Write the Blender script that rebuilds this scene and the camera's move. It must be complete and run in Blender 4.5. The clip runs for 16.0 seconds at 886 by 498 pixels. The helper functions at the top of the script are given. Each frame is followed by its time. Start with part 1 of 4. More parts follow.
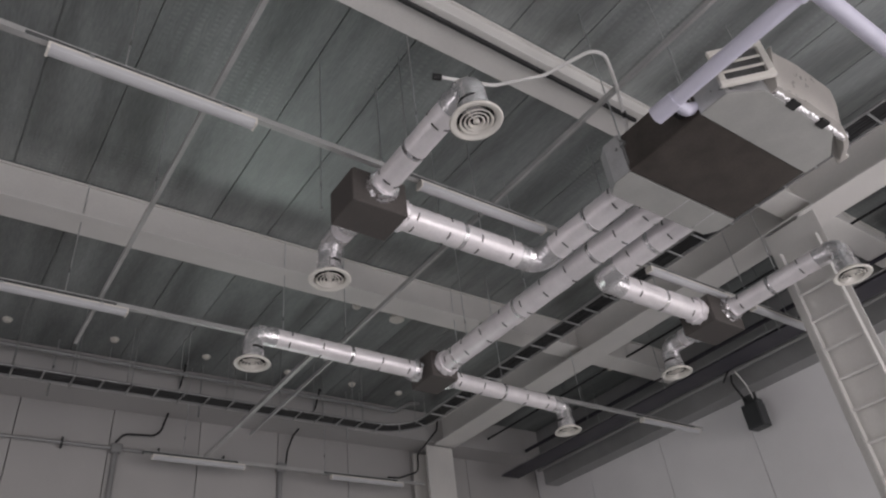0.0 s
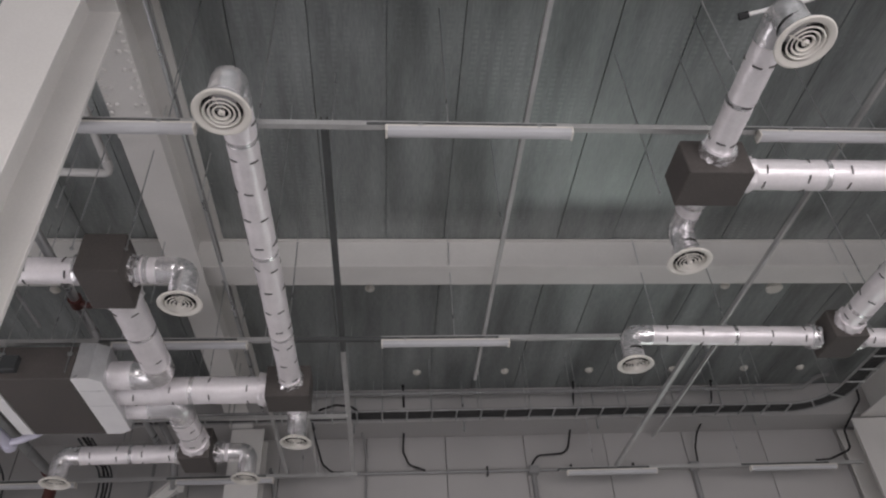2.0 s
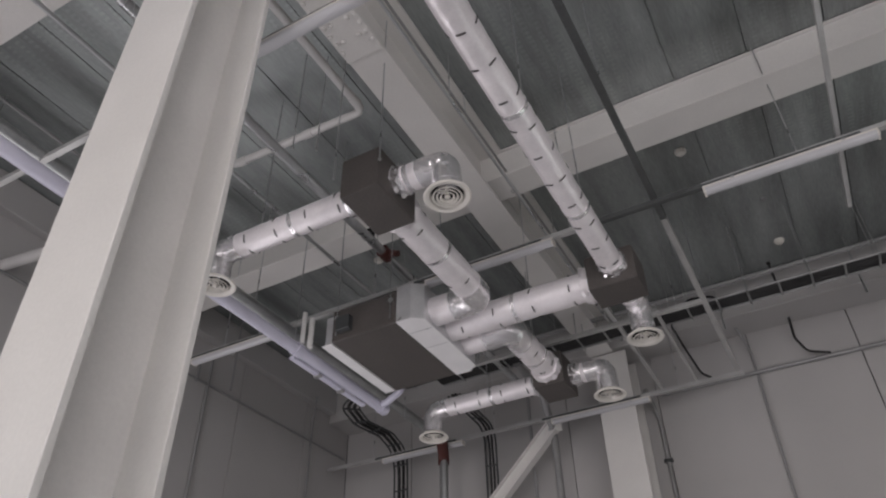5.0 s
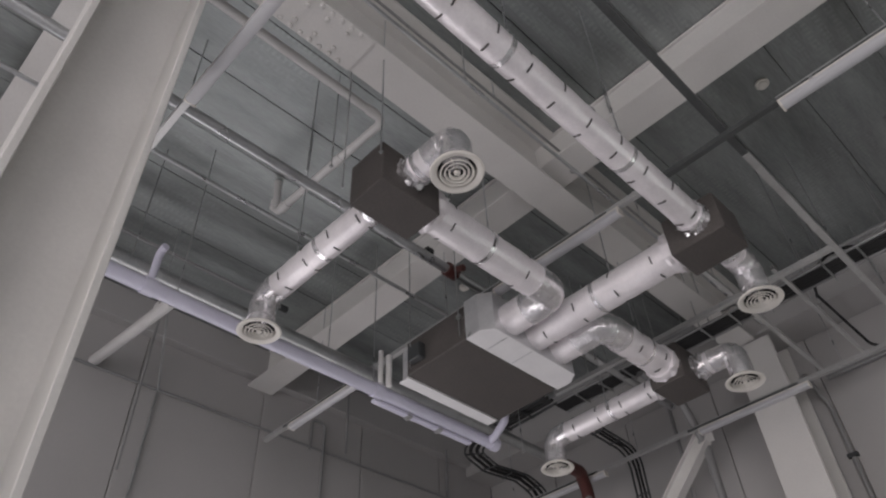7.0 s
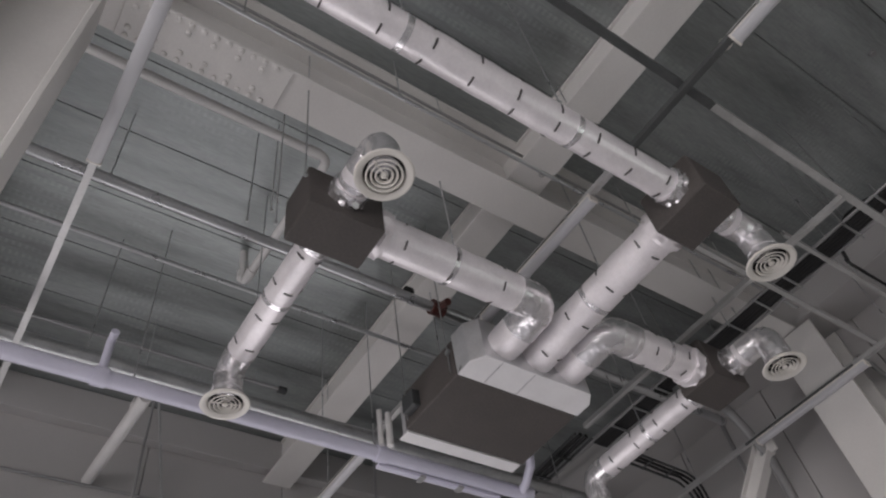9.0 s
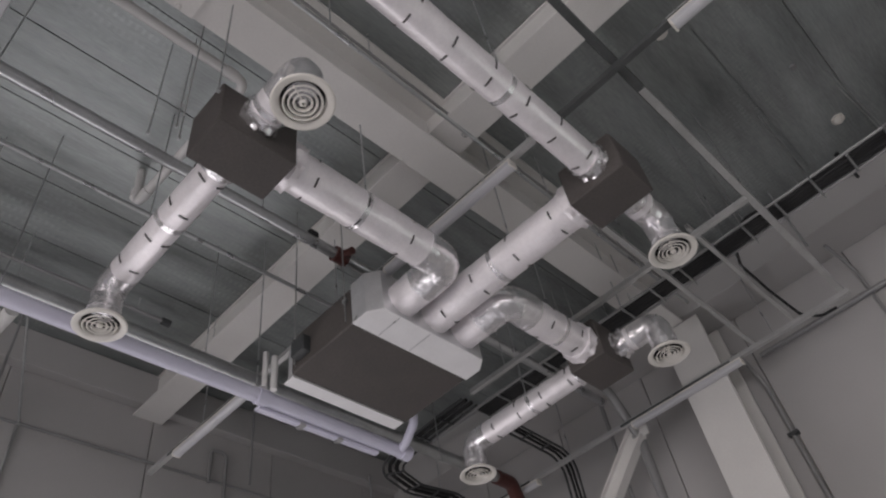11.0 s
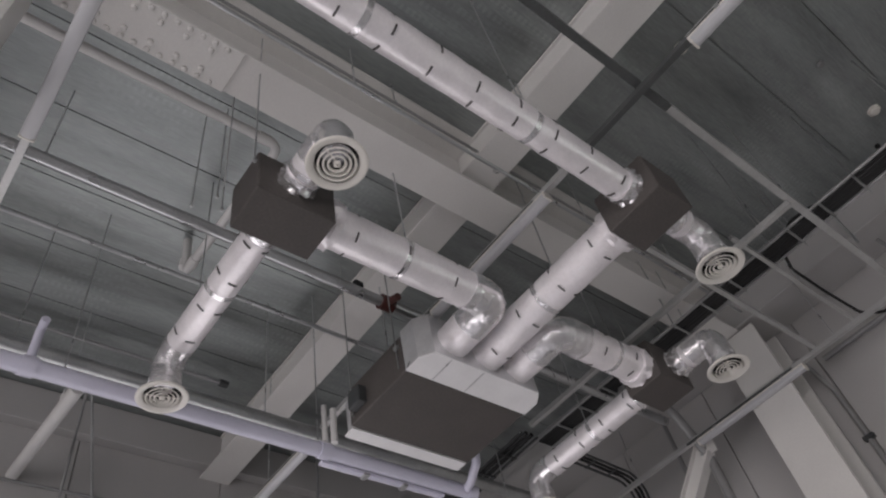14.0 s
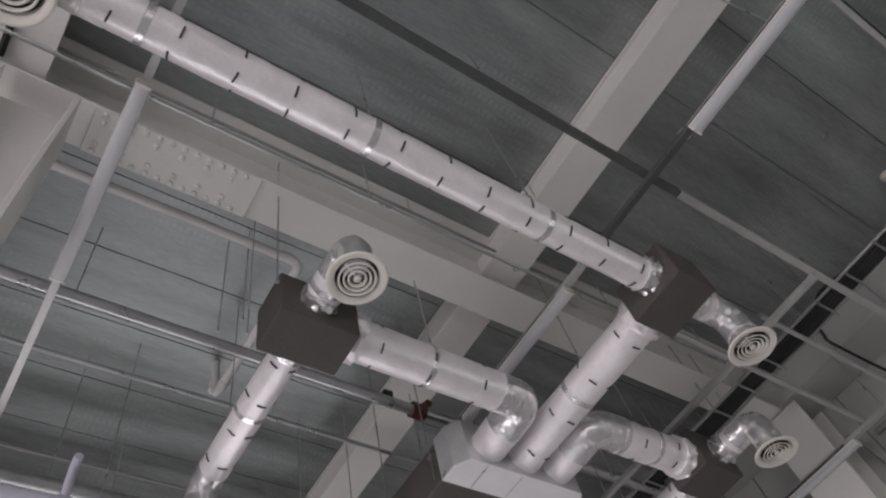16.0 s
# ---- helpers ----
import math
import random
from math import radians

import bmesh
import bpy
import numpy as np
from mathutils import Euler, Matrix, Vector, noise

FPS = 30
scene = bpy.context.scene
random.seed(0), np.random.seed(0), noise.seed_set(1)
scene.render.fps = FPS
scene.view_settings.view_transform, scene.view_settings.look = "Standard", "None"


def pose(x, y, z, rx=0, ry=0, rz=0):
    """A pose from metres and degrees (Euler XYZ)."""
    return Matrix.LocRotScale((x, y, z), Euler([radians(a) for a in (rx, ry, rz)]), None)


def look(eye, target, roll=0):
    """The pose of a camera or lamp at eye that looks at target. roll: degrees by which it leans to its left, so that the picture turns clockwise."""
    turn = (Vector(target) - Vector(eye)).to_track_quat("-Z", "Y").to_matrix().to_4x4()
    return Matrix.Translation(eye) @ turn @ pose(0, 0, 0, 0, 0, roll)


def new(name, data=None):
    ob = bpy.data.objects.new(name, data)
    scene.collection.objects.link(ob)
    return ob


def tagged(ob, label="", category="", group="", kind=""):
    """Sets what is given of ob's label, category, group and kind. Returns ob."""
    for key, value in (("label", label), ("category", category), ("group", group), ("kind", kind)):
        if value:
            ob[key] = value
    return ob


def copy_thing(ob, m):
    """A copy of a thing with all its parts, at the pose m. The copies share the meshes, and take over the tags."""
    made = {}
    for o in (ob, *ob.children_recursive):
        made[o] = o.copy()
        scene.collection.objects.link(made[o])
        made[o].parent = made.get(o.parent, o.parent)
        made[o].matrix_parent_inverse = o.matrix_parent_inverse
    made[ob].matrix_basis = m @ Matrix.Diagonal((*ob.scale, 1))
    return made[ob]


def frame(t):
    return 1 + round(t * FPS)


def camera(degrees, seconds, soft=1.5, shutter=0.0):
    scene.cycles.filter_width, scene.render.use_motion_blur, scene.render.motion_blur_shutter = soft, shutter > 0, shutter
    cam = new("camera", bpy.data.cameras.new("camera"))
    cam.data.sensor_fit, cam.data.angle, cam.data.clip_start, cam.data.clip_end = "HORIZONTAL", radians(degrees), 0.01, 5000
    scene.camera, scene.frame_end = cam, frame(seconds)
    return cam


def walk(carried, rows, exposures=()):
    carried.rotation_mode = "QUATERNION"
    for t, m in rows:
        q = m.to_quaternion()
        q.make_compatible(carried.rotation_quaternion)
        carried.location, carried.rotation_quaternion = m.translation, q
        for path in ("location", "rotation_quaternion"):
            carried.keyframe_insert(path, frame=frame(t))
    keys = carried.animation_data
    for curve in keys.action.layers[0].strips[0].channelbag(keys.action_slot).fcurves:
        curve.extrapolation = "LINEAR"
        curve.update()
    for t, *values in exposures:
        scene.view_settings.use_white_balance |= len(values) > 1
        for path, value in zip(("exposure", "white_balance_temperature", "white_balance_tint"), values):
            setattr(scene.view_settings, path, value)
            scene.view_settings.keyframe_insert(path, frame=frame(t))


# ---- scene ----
# ---- camera ----
cam = camera(62.8, 16.0, soft=2.2)
PATH = [
    (0, (0.17, 1.316, 1.724), (1.197, 2.585, 2.88), -7.3),
    (0.5, (0.147, 1.31, 1.716), (1.032, 2.66, 2.896), -7.8),
    (1, (0.114, 1.313, 1.712), (0.799, 2.752, 2.92), -7.0),
    (1.5, (0.12, 1.316, 1.686), (0.555, 2.828, 2.922), -4.7),
    (2, (0.14, 1.368, 1.68), (0.302, 2.923, 2.927), -3.7),
    (2.5, (0.101, 1.536, 1.66), (0.06, 3.094, 2.914), -2.8),
    (3, (0.101, 1.733, 1.63), (-0.096, 3.283, 2.879), -2.4),
    (3.5, (0.23, 1.961, 1.634), (-0.109, 3.502, 2.863), -0.6),
    (4, (0.303, 2.161, 1.591), (-0.159, 3.678, 2.81), -0.4),
    (4.5, (0.278, 2.395, 1.586), (-0.354, 3.849, 2.805), 0.1),
    (4.7, (0.293, 2.495, 1.579), (-0.4, 3.921, 2.797), -0.5),
    (6.8, (0.463, 3.588, 1.563), (-0.486, 4.728, 2.903), -2.4),
    (7, (0.496, 3.714, 1.587), (-0.521, 4.767, 2.95), -3.0),
    (7.5, (0.499, 3.919, 1.585), (-0.565, 4.852, 2.999), -4.1),
    (8, (0.371, 4.132, 1.588), (-0.641, 5.015, 3.07), -7.6),
    (8.5, (0.307, 4.322, 1.61), (-0.679, 5.196, 3.114), -10.7),
    (9, (0.341, 4.512, 1.599), (-0.607, 5.379, 3.131), -11.4),
    (9.5, (0.289, 4.577, 1.617), (-0.626, 5.481, 3.148), -10.4),
    (9.7, (0.261, 4.59, 1.615), (-0.611, 5.547, 3.14), -11.5),
    (11.8, (0.212, 4.604, 1.625), (-0.659, 5.787, 2.983), -11.8),
    (12, (0.207, 4.593, 1.623), (-0.695, 5.789, 2.949), -11.3),
    (12.5, (0.199, 4.585, 1.611), (-0.742, 5.759, 2.929), -10.9),
    (13, (0.23, 4.556, 1.631), (-0.75, 5.642, 2.995), -11.2),
    (13.5, (0.263, 4.547, 1.644), (-0.662, 5.561, 3.099), -13.0),
    (14, (0.278, 4.543, 1.656), (-0.595, 5.526, 3.163), -14.2),
    (14.5, (0.282, 4.554, 1.663), (-0.575, 5.52, 3.191), -14.4),
    (15, (0.291, 4.551, 1.67), (-0.531, 5.489, 3.233), -14.9),
    (15.5, (0.304, 4.538, 1.661), (-0.463, 5.431, 3.277), -15.8),
    (16, (0.334, 4.529, 1.662), (-0.387, 5.356, 3.334), -19.5),
]
walk(cam, [(t, look(eye, target, roll)) for t, eye, target, roll in PATH], exposures=[(0.0, -0.12), (1.0, 0.1), (2.0, 0.06), (3.5, 0.05), (7.0, 0.06), (16.0, 0.06)])

# ---- world and light: a dim hall lit by daylight from the open side behind the camera ----
world = bpy.data.worlds.new("world")
scene.world = world
world.use_nodes = True
wn = world.node_tree
sky = wn.nodes.new("ShaderNodeTexSky")
sky.sky_type, sky.sun_disc = "NISHITA", False
sky.sun_elevation, sky.sun_rotation = radians(40), radians(180)
wn.links.new(sky.outputs[0], wn.nodes["Background"].inputs[0])
wn.nodes["Background"].inputs[1].default_value = 0.08


def area_lamp(name, m, sx, sy, watts, colour):
    data = bpy.data.lights.new(name, "AREA")
    data.shape, data.size, data.size_y, data.energy, data.color = "RECTANGLE", sx, sy, watts, colour
    ob = new(name, data)
    ob.matrix_world = m
    return ob


# daylight standing in the wide door openings of the west, south and north walls
area_lamp("unseen_daylight", pose(-5.9, 6.3, 1.7, 90, 0, -90), 5.2, 3.2, 95, (1.0, 0.945, 0.975))
area_lamp("unseen_daylight", pose(-1.2, -3.42, 2.2, 90, 0, 0), 5.2, 4.0, 225, (1.0, 0.945, 0.965))
area_lamp("unseen_daylight", pose(5.6, -3.42, 2.2, 90, 0, 0), 5.2, 4.0, 270, (1.0, 0.945, 0.965))

# added fill lamp before the closed east wall, brightens the west wall
area_lamp("unseen_daylight", pose(9.38, -0.4, 2.0, 90, 0, 90), 4.6, 3.6, 70, (1.0, 0.955, 0.97))

area_lamp("unseen_daylight", pose(4.43, 11.04, 1.42, 90, 0, 180), 2.25, 2.75, 34, (0.93, 1.0, 0.95))

# ---- materials ----
def material(name, colour, rough=0.5, metal=0.0, grain=0.0, grain_scale=60.0, blotch=0.15, blotch_scale=3.0, bump=0.0, bump_scale=80.0, vary=0.0, stretch=(1, 1, 1), rough_vary=0.1):
    """A surface with blotches and grain in colour and roughness, and a fine relief."""
    m = bpy.data.materials.new(name)
    m.use_nodes = True
    n, l = m.node_tree.nodes, m.node_tree.links
    b = n["Principled BSDF"]
    b.inputs["Metallic"].default_value = metal
    co = n.new("ShaderNodeTexCoord")
    mp = n.new("ShaderNodeMapping")
    mp.inputs["Scale"].default_value = stretch
    l.new(co.outputs["Object"], mp.inputs["Vector"])

    def noise_of(scale, detail=4.0):
        t = n.new("ShaderNodeTexNoise")
        t.inputs["Scale"].default_value, t.inputs["Detail"].default_value = scale, detail
        l.new(mp.outputs["Vector"], t.inputs["Vector"])
        return t.outputs["Fac"]

    def ranged(value, lo, hi):
        r = n.new("ShaderNodeMapRange")
        r.inputs["From Min"].default_value, r.inputs["From Max"].default_value = 0.25, 0.75
        r.inputs["To Min"].default_value, r.inputs["To Max"].default_value = lo, hi
        l.new(value, r.inputs["Value"])
        return r.outputs["Result"]

    def times(a, c):
        t = n.new("ShaderNodeMath")
        t.operation = "MULTIPLY"
        l.new(a, t.inputs[0])
        l.new(c, t.inputs[1])
        return t.outputs[0]

    big, small = noise_of(blotch_scale), noise_of(grain_scale, 2.0)
    amount = times(ranged(big, 1 - blotch, 1 + blotch), ranged(small, 1 - grain, 1 + grain))
    if vary:
        info = n.new("ShaderNodeObjectInfo")
        r = n.new("ShaderNodeMapRange")
        r.inputs["To Min"].default_value, r.inputs["To Max"].default_value = 1 - vary, 1 + vary
        l.new(info.outputs["Random"], r.inputs["Value"])
        amount = times(amount, r.outputs["Result"])
    mix = n.new("ShaderNodeVectorMath")
    mix.operation = "SCALE"
    mix.inputs[0].default_value = colour
    l.new(amount, mix.inputs["Scale"])
    l.new(mix.outputs[0], b.inputs["Base Color"])
    l.new(ranged(big, max(0.03, rough - rough_vary), min(1, rough + rough_vary)), b.inputs["Roughness"])
    if bump:
        k = n.new("ShaderNodeBump")
        k.inputs["Strength"].default_value, k.inputs["Distance"].default_value = bump, 0.01
        l.new(noise_of(bump_scale, 3.0), k.inputs["Height"])
        l.new(k.outputs[0], b.inputs["Normal"])
    return m


WHITE_STEEL = material("white_painted_steel", (0.68, 0.665, 0.645), 0.45, grain=0.03, blotch=0.06, bump=0.03, blotch_scale=2.0)
# one wall paint in two tones: the east wall's brighter light is coloured in
WALL_DIM = material("dim_wall_panel_paint", (0.43, 0.42, 0.415), 0.55, grain=0.02, blotch=0.05, blotch_scale=1.2, bump=0.02, vary=0.03)
WALL_LIT = material("lit_wall_panel_paint", (0.84, 0.83, 0.84), 0.5, grain=0.02, blotch=0.05, blotch_scale=1.2, bump=0.02, vary=0.03)
RETURN_GREY = material("return_board_grey", (0.40, 0.40, 0.385), 0.5, metal=0.2, grain=0.03, blotch=0.10, blotch_scale=5, bump=0.05)
BOARD_WHITE = material("white_board", (0.84, 0.83, 0.84), 0.45, grain=0.02, blotch=0.05, blotch_scale=5, bump=0.03)
FLOOR_GREY = material("concrete_floor", (0.53, 0.52, 0.515), 0.45, grain=0.1, blotch=0.2, blotch_scale=0.8, bump=0.05)
FOIL = material("aluminium_foil", (0.93, 0.89, 0.912), 0.38, metal=0.34, grain=0.04, blotch=0.08, blotch_scale=6, bump=0.55, bump_scale=14, rough_vary=0.10)
FOIL_SHINY = material("crinkled_foil", (0.86, 0.845, 0.86), 0.23, metal=0.82, grain=0.05, blotch=0.08, blotch_scale=9, bump=0.8, bump_scale=22, rough_vary=0.08)
GALV = material("galvanised_steel", (0.42, 0.43, 0.43), 0.38, metal=0.8, grain=0.08, blotch=0.18, blotch_scale=5, bump=0.04, rough_vary=0.12)
PLENUM = material("plenum_foil_board", (0.62, 0.62, 0.63), 0.35, metal=0.55, grain=0.05, blotch=0.12, blotch_scale=7, bump=0.12, bump_scale=20)
FOAM = material("dark_foam_insulation", (0.082, 0.073, 0.069), 0.75, grain=0.12, blotch=0.16, blotch_scale=4, bump=0.1, bump_scale=120)
PLASTIC = material("cream_white_plastic", (0.74, 0.71, 0.66), 0.4, grain=0.02, blotch=0.03, blotch_scale=8)
RAIL_GREY = material("dull_galvanised_channel", (0.50, 0.50, 0.495), 0.42, metal=0.45, grain=0.06, blotch=0.14, blotch_scale=4, bump=0.03)
# galvanised channel with its dark reflection painted into the base colour
RAIL_DARK = material("dark_reflection_channel", (0.10, 0.105, 0.105), 0.5, metal=0.3, grain=0.1, blotch=0.2, blotch_scale=4)
INK = material("blue_black_cable", (0.028, 0.026, 0.036), 0.5, grain=0.1, blotch=0.2)
COWL_SHEET = material("beige_coated_sheet", (0.56, 0.53, 0.50), 0.32, metal=0.25, grain=0.03, blotch=0.12, blotch_scale=6, bump=0.1, bump_scale=12)
# near-black colour stands for the shade deep inside throats and openings
DEEP_SHADE = material("painted_deep_shade", (0.015, 0.015, 0.015), 0.8, grain=0.1)
LENS = material("frosted_lens", (0.56, 0.56, 0.58), 0.35, grain=0.01, blotch=0.03)
PVC = material("lavender_white_pvc", (0.60, 0.59, 0.70), 0.35, grain=0.02, blotch=0.05, blotch_scale=4)
PVC_WHITE = material("white_pvc", (0.66, 0.65, 0.64), 0.4, grain=0.02, blotch=0.06, blotch_scale=4)
BLACK = material("black_cable_sheath", (0.012, 0.012, 0.013), 0.55, grain=0.1, bump=0.1)
TAB = material("dark_strap_tab", (0.06, 0.055, 0.055), 0.5, grain=0.1)
RED = material("red_oxide_coupling", (0.085, 0.026, 0.022), 0.45, grain=0.1, blotch=0.15)
CONDUIT = material("grey_conduit", (0.30, 0.30, 0.30), 0.45, metal=0.3, grain=0.06, blotch=0.12)
DARKBOX = material("dark_grey_enclosure", (0.045, 0.048, 0.05), 0.45, grain=0.05)
PIPE_SILVER = material("bright_galvanised_pipe", (0.54, 0.55, 0.56), 0.31, metal=0.9, grain=0.06, blotch=0.10, blotch_scale=6, bump=0.02, rough_vary=0.08)
BROWN_BOARD = material("dark_brown_board", (0.066, 0.056, 0.050), 0.38, metal=0.25, grain=0.12, blotch=0.35, blotch_scale=5, bump=0.06, bump_scale=60, rough_vary=0.15)
JOINT = material("dark_joint", (0.10, 0.10, 0.10), 0.8, grain=0.1)


def deck_material():
    """Zinc-coated roof sheet: long faint streaks, spangle, white bloom and rows of short embossed dashes."""
    m = material("zinc_roof_sheet", (0.335, 0.358, 0.355), 0.42, metal=0.75, grain=0.12, grain_scale=30, blotch=0.40, blotch_scale=1.6, bump=0.0, rough_vary=0.14, stretch=(2.2, 0.3, 1))
    n, l = m.node_tree.nodes, m.node_tree.links
    b = n["Principled BSDF"]
    co = n.new("ShaderNodeTexCoord")
    sep = n.new("ShaderNodeSeparateXYZ")
    l.new(co.outputs["Object"], sep.inputs[0])

    def wave(out, pitch, cut):
        a = n.new("ShaderNodeMath")
        a.operation = "PINGPONG"
        a.inputs[1].default_value = pitch / 2
        l.new(out, a.inputs[0])
        c = n.new("ShaderNodeMath")
        c.operation = "GREATER_THAN"
        c.inputs[1].default_value = pitch / 2 * cut
        l.new(a.outputs[0], c.inputs[0])
        return c.outputs[0]

    t = n.new("ShaderNodeMath")
    t.operation = "MULTIPLY"
    l.new(wave(sep.outputs["X"], 0.10, 0.55), t.inputs[0])
    l.new(wave(sep.outputs["Y"], 0.05, 0.55), t.inputs[1])
    # the embossing is clear in places only
    mask = n.new("ShaderNodeTexNoise")
    mask.inputs["Scale"].default_value, mask.inputs["Detail"].default_value = 0.9, 2.0
    l.new(co.outputs["Object"], mask.inputs["Vector"])
    step = n.new("ShaderNodeMapRange")
    step.inputs["From Min"].default_value, step.inputs["From Max"].default_value = 0.47, 0.68
    l.new(mask.outputs["Fac"], step.inputs["Value"])
    both = n.new("ShaderNodeMath")
    both.operation = "MULTIPLY"
    l.new(t.outputs[0], both.inputs[0])
    l.new(step.outputs["Result"], both.inputs[1])
    t = both
    k = n.new("ShaderNodeBump")
    k.inputs["Strength"].default_value, k.inputs["Distance"].default_value = 0.65, 0.005
    l.new(t.outputs[0], k.inputs["Height"])
    l.new(k.outputs[0], b.inputs["Normal"])
    # the embossed dashes are rubbed a little brighter
    old = b.inputs["Base Color"].links[0].from_socket
    wear = n.new("ShaderNodeMath")
    wear.operation = "MULTIPLY_ADD"
    wear.inputs[1].default_value, wear.inputs[2].default_value = 0.16, 0.97
    l.new(t.outputs[0], wear.inputs[0])
    sc = n.new("ShaderNodeVectorMath")
    sc.operation = "SCALE"
    l.new(old, sc.inputs[0])
    l.new(wear.outputs[0], sc.inputs["Scale"])
    l.new(sc.outputs[0], b.inputs["Base Color"])
    return m


DECK = deck_material()


# ---- builders ----
def part(name, bm, mat, parent=None, label="", smooth=False):
    me = bpy.data.meshes.new(name)
    bm.to_mesh(me)
    bm.free()
    me.materials.append(mat)
    if smooth:
        me.shade_smooth()
        me.set_sharp_from_angle(angle=radians(40))
    ob = new(name, me)
    if parent:
        ob.parent = parent
    if label:
        tagged(ob, label)
    return ob


def thing(name, at, label, category, group="", kind=""):
    ob = new(name)
    ob.location = at
    ob.empty_display_size = 0.1
    return tagged(ob, label, category, group, kind)


def box(x0, x1, y0, y1, z0, z1, bevel=0.0, bm=None):
    bm = bm or bmesh.new()
    r = bmesh.ops.create_cube(bm, size=1.0, matrix=Matrix.LocRotScale(((x0 + x1) / 2, (y0 + y1) / 2, (z0 + z1) / 2), None, (x1 - x0, y1 - y0, z1 - z0)))
    if bevel:
        es = list({e for v in r["verts"] for e in v.link_edges})
        bmesh.ops.bevel(bm, geom=es, offset=bevel, segments=1, affect="EDGES")
    return bm


def rounded(points, radius, n=6):
    """A path through the points with its corners rounded."""
    pts = [Vector(p) for p in points]
    out = [pts[0]]
    for a, b, c in zip(pts, pts[1:], pts[2:]):
        u, v = (a - b).normalized(), (c - b).normalized()
        ang = u.angle(v)
        if ang > radians(178):
            out.append(b)
            continue
        d = min(radius / math.tan(ang / 2), 0.49 * (a - b).length, 0.49 * (c - b).length)
        r = d * math.tan(ang / 2)
        centre = b + (u + v).normalized() * (r / math.sin(ang / 2))
        s, e = b + u * d - centre, b + v * d - centre
        turn = s.angle(e)
        axis = s.cross(e).normalized()
        for k in range(n + 1):
            out.append(centre + Matrix.Rotation(turn * k / n, 3, axis) @ s)
    out.append(pts[-1])
    return out


def tube(path, r, segs=12, caps=True, wobble=None, bm=None):
    """A round bar along a path. wobble(k, angle) scales its radius."""
    bm = bm or bmesh.new()
    pts = [Vector(p) for p in path]
    d = (pts[1] - pts[0]).normalized()
    side = d.orthogonal().normalized() if abs(d.z) > 0.9 else d.cross(Vector((0, 0, 1))).normalized()
    rings = []
    for k, p in enumerate(pts):
        nd = (pts[min(k + 1, len(pts) - 1)] - pts[max(k - 1, 0)]).normalized()
        side = (d.rotation_difference(nd) @ side).normalized()
        d = nd
        up = d.cross(side)
        ring = []
        for j in range(segs):
            a = 2 * math.pi * j / segs
            w = r * (wobble(k, a) if wobble else 1.0)
            ring.append(bm.verts.new(p + w * (math.cos(a) * side + math.sin(a) * up)))
        rings.append(ring)
    for a, b in zip(rings, rings[1:]):
        for j in range(segs):
            bm.faces.new((a[j], a[(j + 1) % segs], b[(j + 1) % segs], b[j]))
    if caps:
        bm.faces.new(rings[0][::-1])
        bm.faces.new(rings[-1])
    bmesh.ops.recalc_face_normals(bm, faces=bm.faces)
    return bm


def lathe(profile, segs=40, closed=True, bm=None):
    """A ring turned round z from a profile of (radius, z)."""
    bm = bm or bmesh.new()
    rings = [[bm.verts.new((r * math.cos(2 * math.pi * j / segs), r * math.sin(2 * math.pi * j / segs), z)) for j in range(segs)] for r, z in profile]
    pairs = list(zip(rings, rings[1:])) + ([(rings[-1], rings[0])] if closed else [])
    for a, b in pairs:
        for j in range(segs):
            bm.faces.new((a[j], a[(j + 1) % segs], b[(j + 1) % segs], b[j]))
    bmesh.ops.recalc_face_normals(bm, faces=bm.faces)
    return bm


def even(a, b, step):
    a, b = Vector(a), Vector(b)
    n = max(1, round((b - a).length / step))
    return [a.lerp(b, k / n) for k in range(n + 1)]


def structure(name, bm, mat, label, category):
    return tagged(part(name, bm, mat), label, category, kind="structure")


def steel_beam(name, axis, lo, hi, at, z0, z1, width, label, top=None):
    """An I-section along x or y: two flanges and a web."""
    t = thing(name, (0, 0, 0), label, "beam", kind="structure")
    tf, tw = 0.022, 0.014

    def piece(nm, c0, c1, za, zb):
        if axis == "x":
            part(nm, box(lo, hi, c0, c1, za, zb, 0.002), WHITE_STEEL, t)
        else:
            part(nm, box(c0, c1, lo, hi, za, zb, 0.002), WHITE_STEEL, t)

    piece("bottom_flange", at - width / 2, at + width / 2, z0, z0 + tf)
    top = top or width
    piece("top_flange", at - top / 2, at + top / 2, z1 - tf, z1)
    piece("web", at - tw / 2, at + tw / 2, z0 + tf, z1 - tf)
    return t


def steel_column(x, y, wx, wy, top, label):
    """An H-section post: flanges face north and south, the web runs between them."""
    t = thing("steel_column", (x, y, 0), label, "column", "steel columns", "structure")
    tf, tw = 0.03, 0.02
    part("flange", box(-wx / 2, wx / 2, -wy / 2, -wy / 2 + tf, 0.03, top, 0.003), WHITE_STEEL, t)
    part("flange", box(-wx / 2, wx / 2, wy / 2 - tf, wy / 2, 0.03, top, 0.003), WHITE_STEEL, t)
    part("web", box(-tw / 2, tw / 2, -wy / 2 + tf, wy / 2 - tf, 0.03, top), WHITE_STEEL, t)
    part("base_plate", box(-wx / 2 - 0.08, wx / 2 + 0.08, -wy / 2 - 0.08, wy / 2 + 0.08, 0.0, 0.03), WHITE_STEEL, t)
    return t


# ---- the hall ----
XW, XE, YS, YN, ZD = -5.86, 9.5, -3.4, 11.0, 6.5

structure("floor", box(XW - 0.2, XE + 0.2, YS - 0.2, YN + 0.2, -0.2, 0.0), FLOOR_GREY, "smooth grey concrete hall floor", "floor")

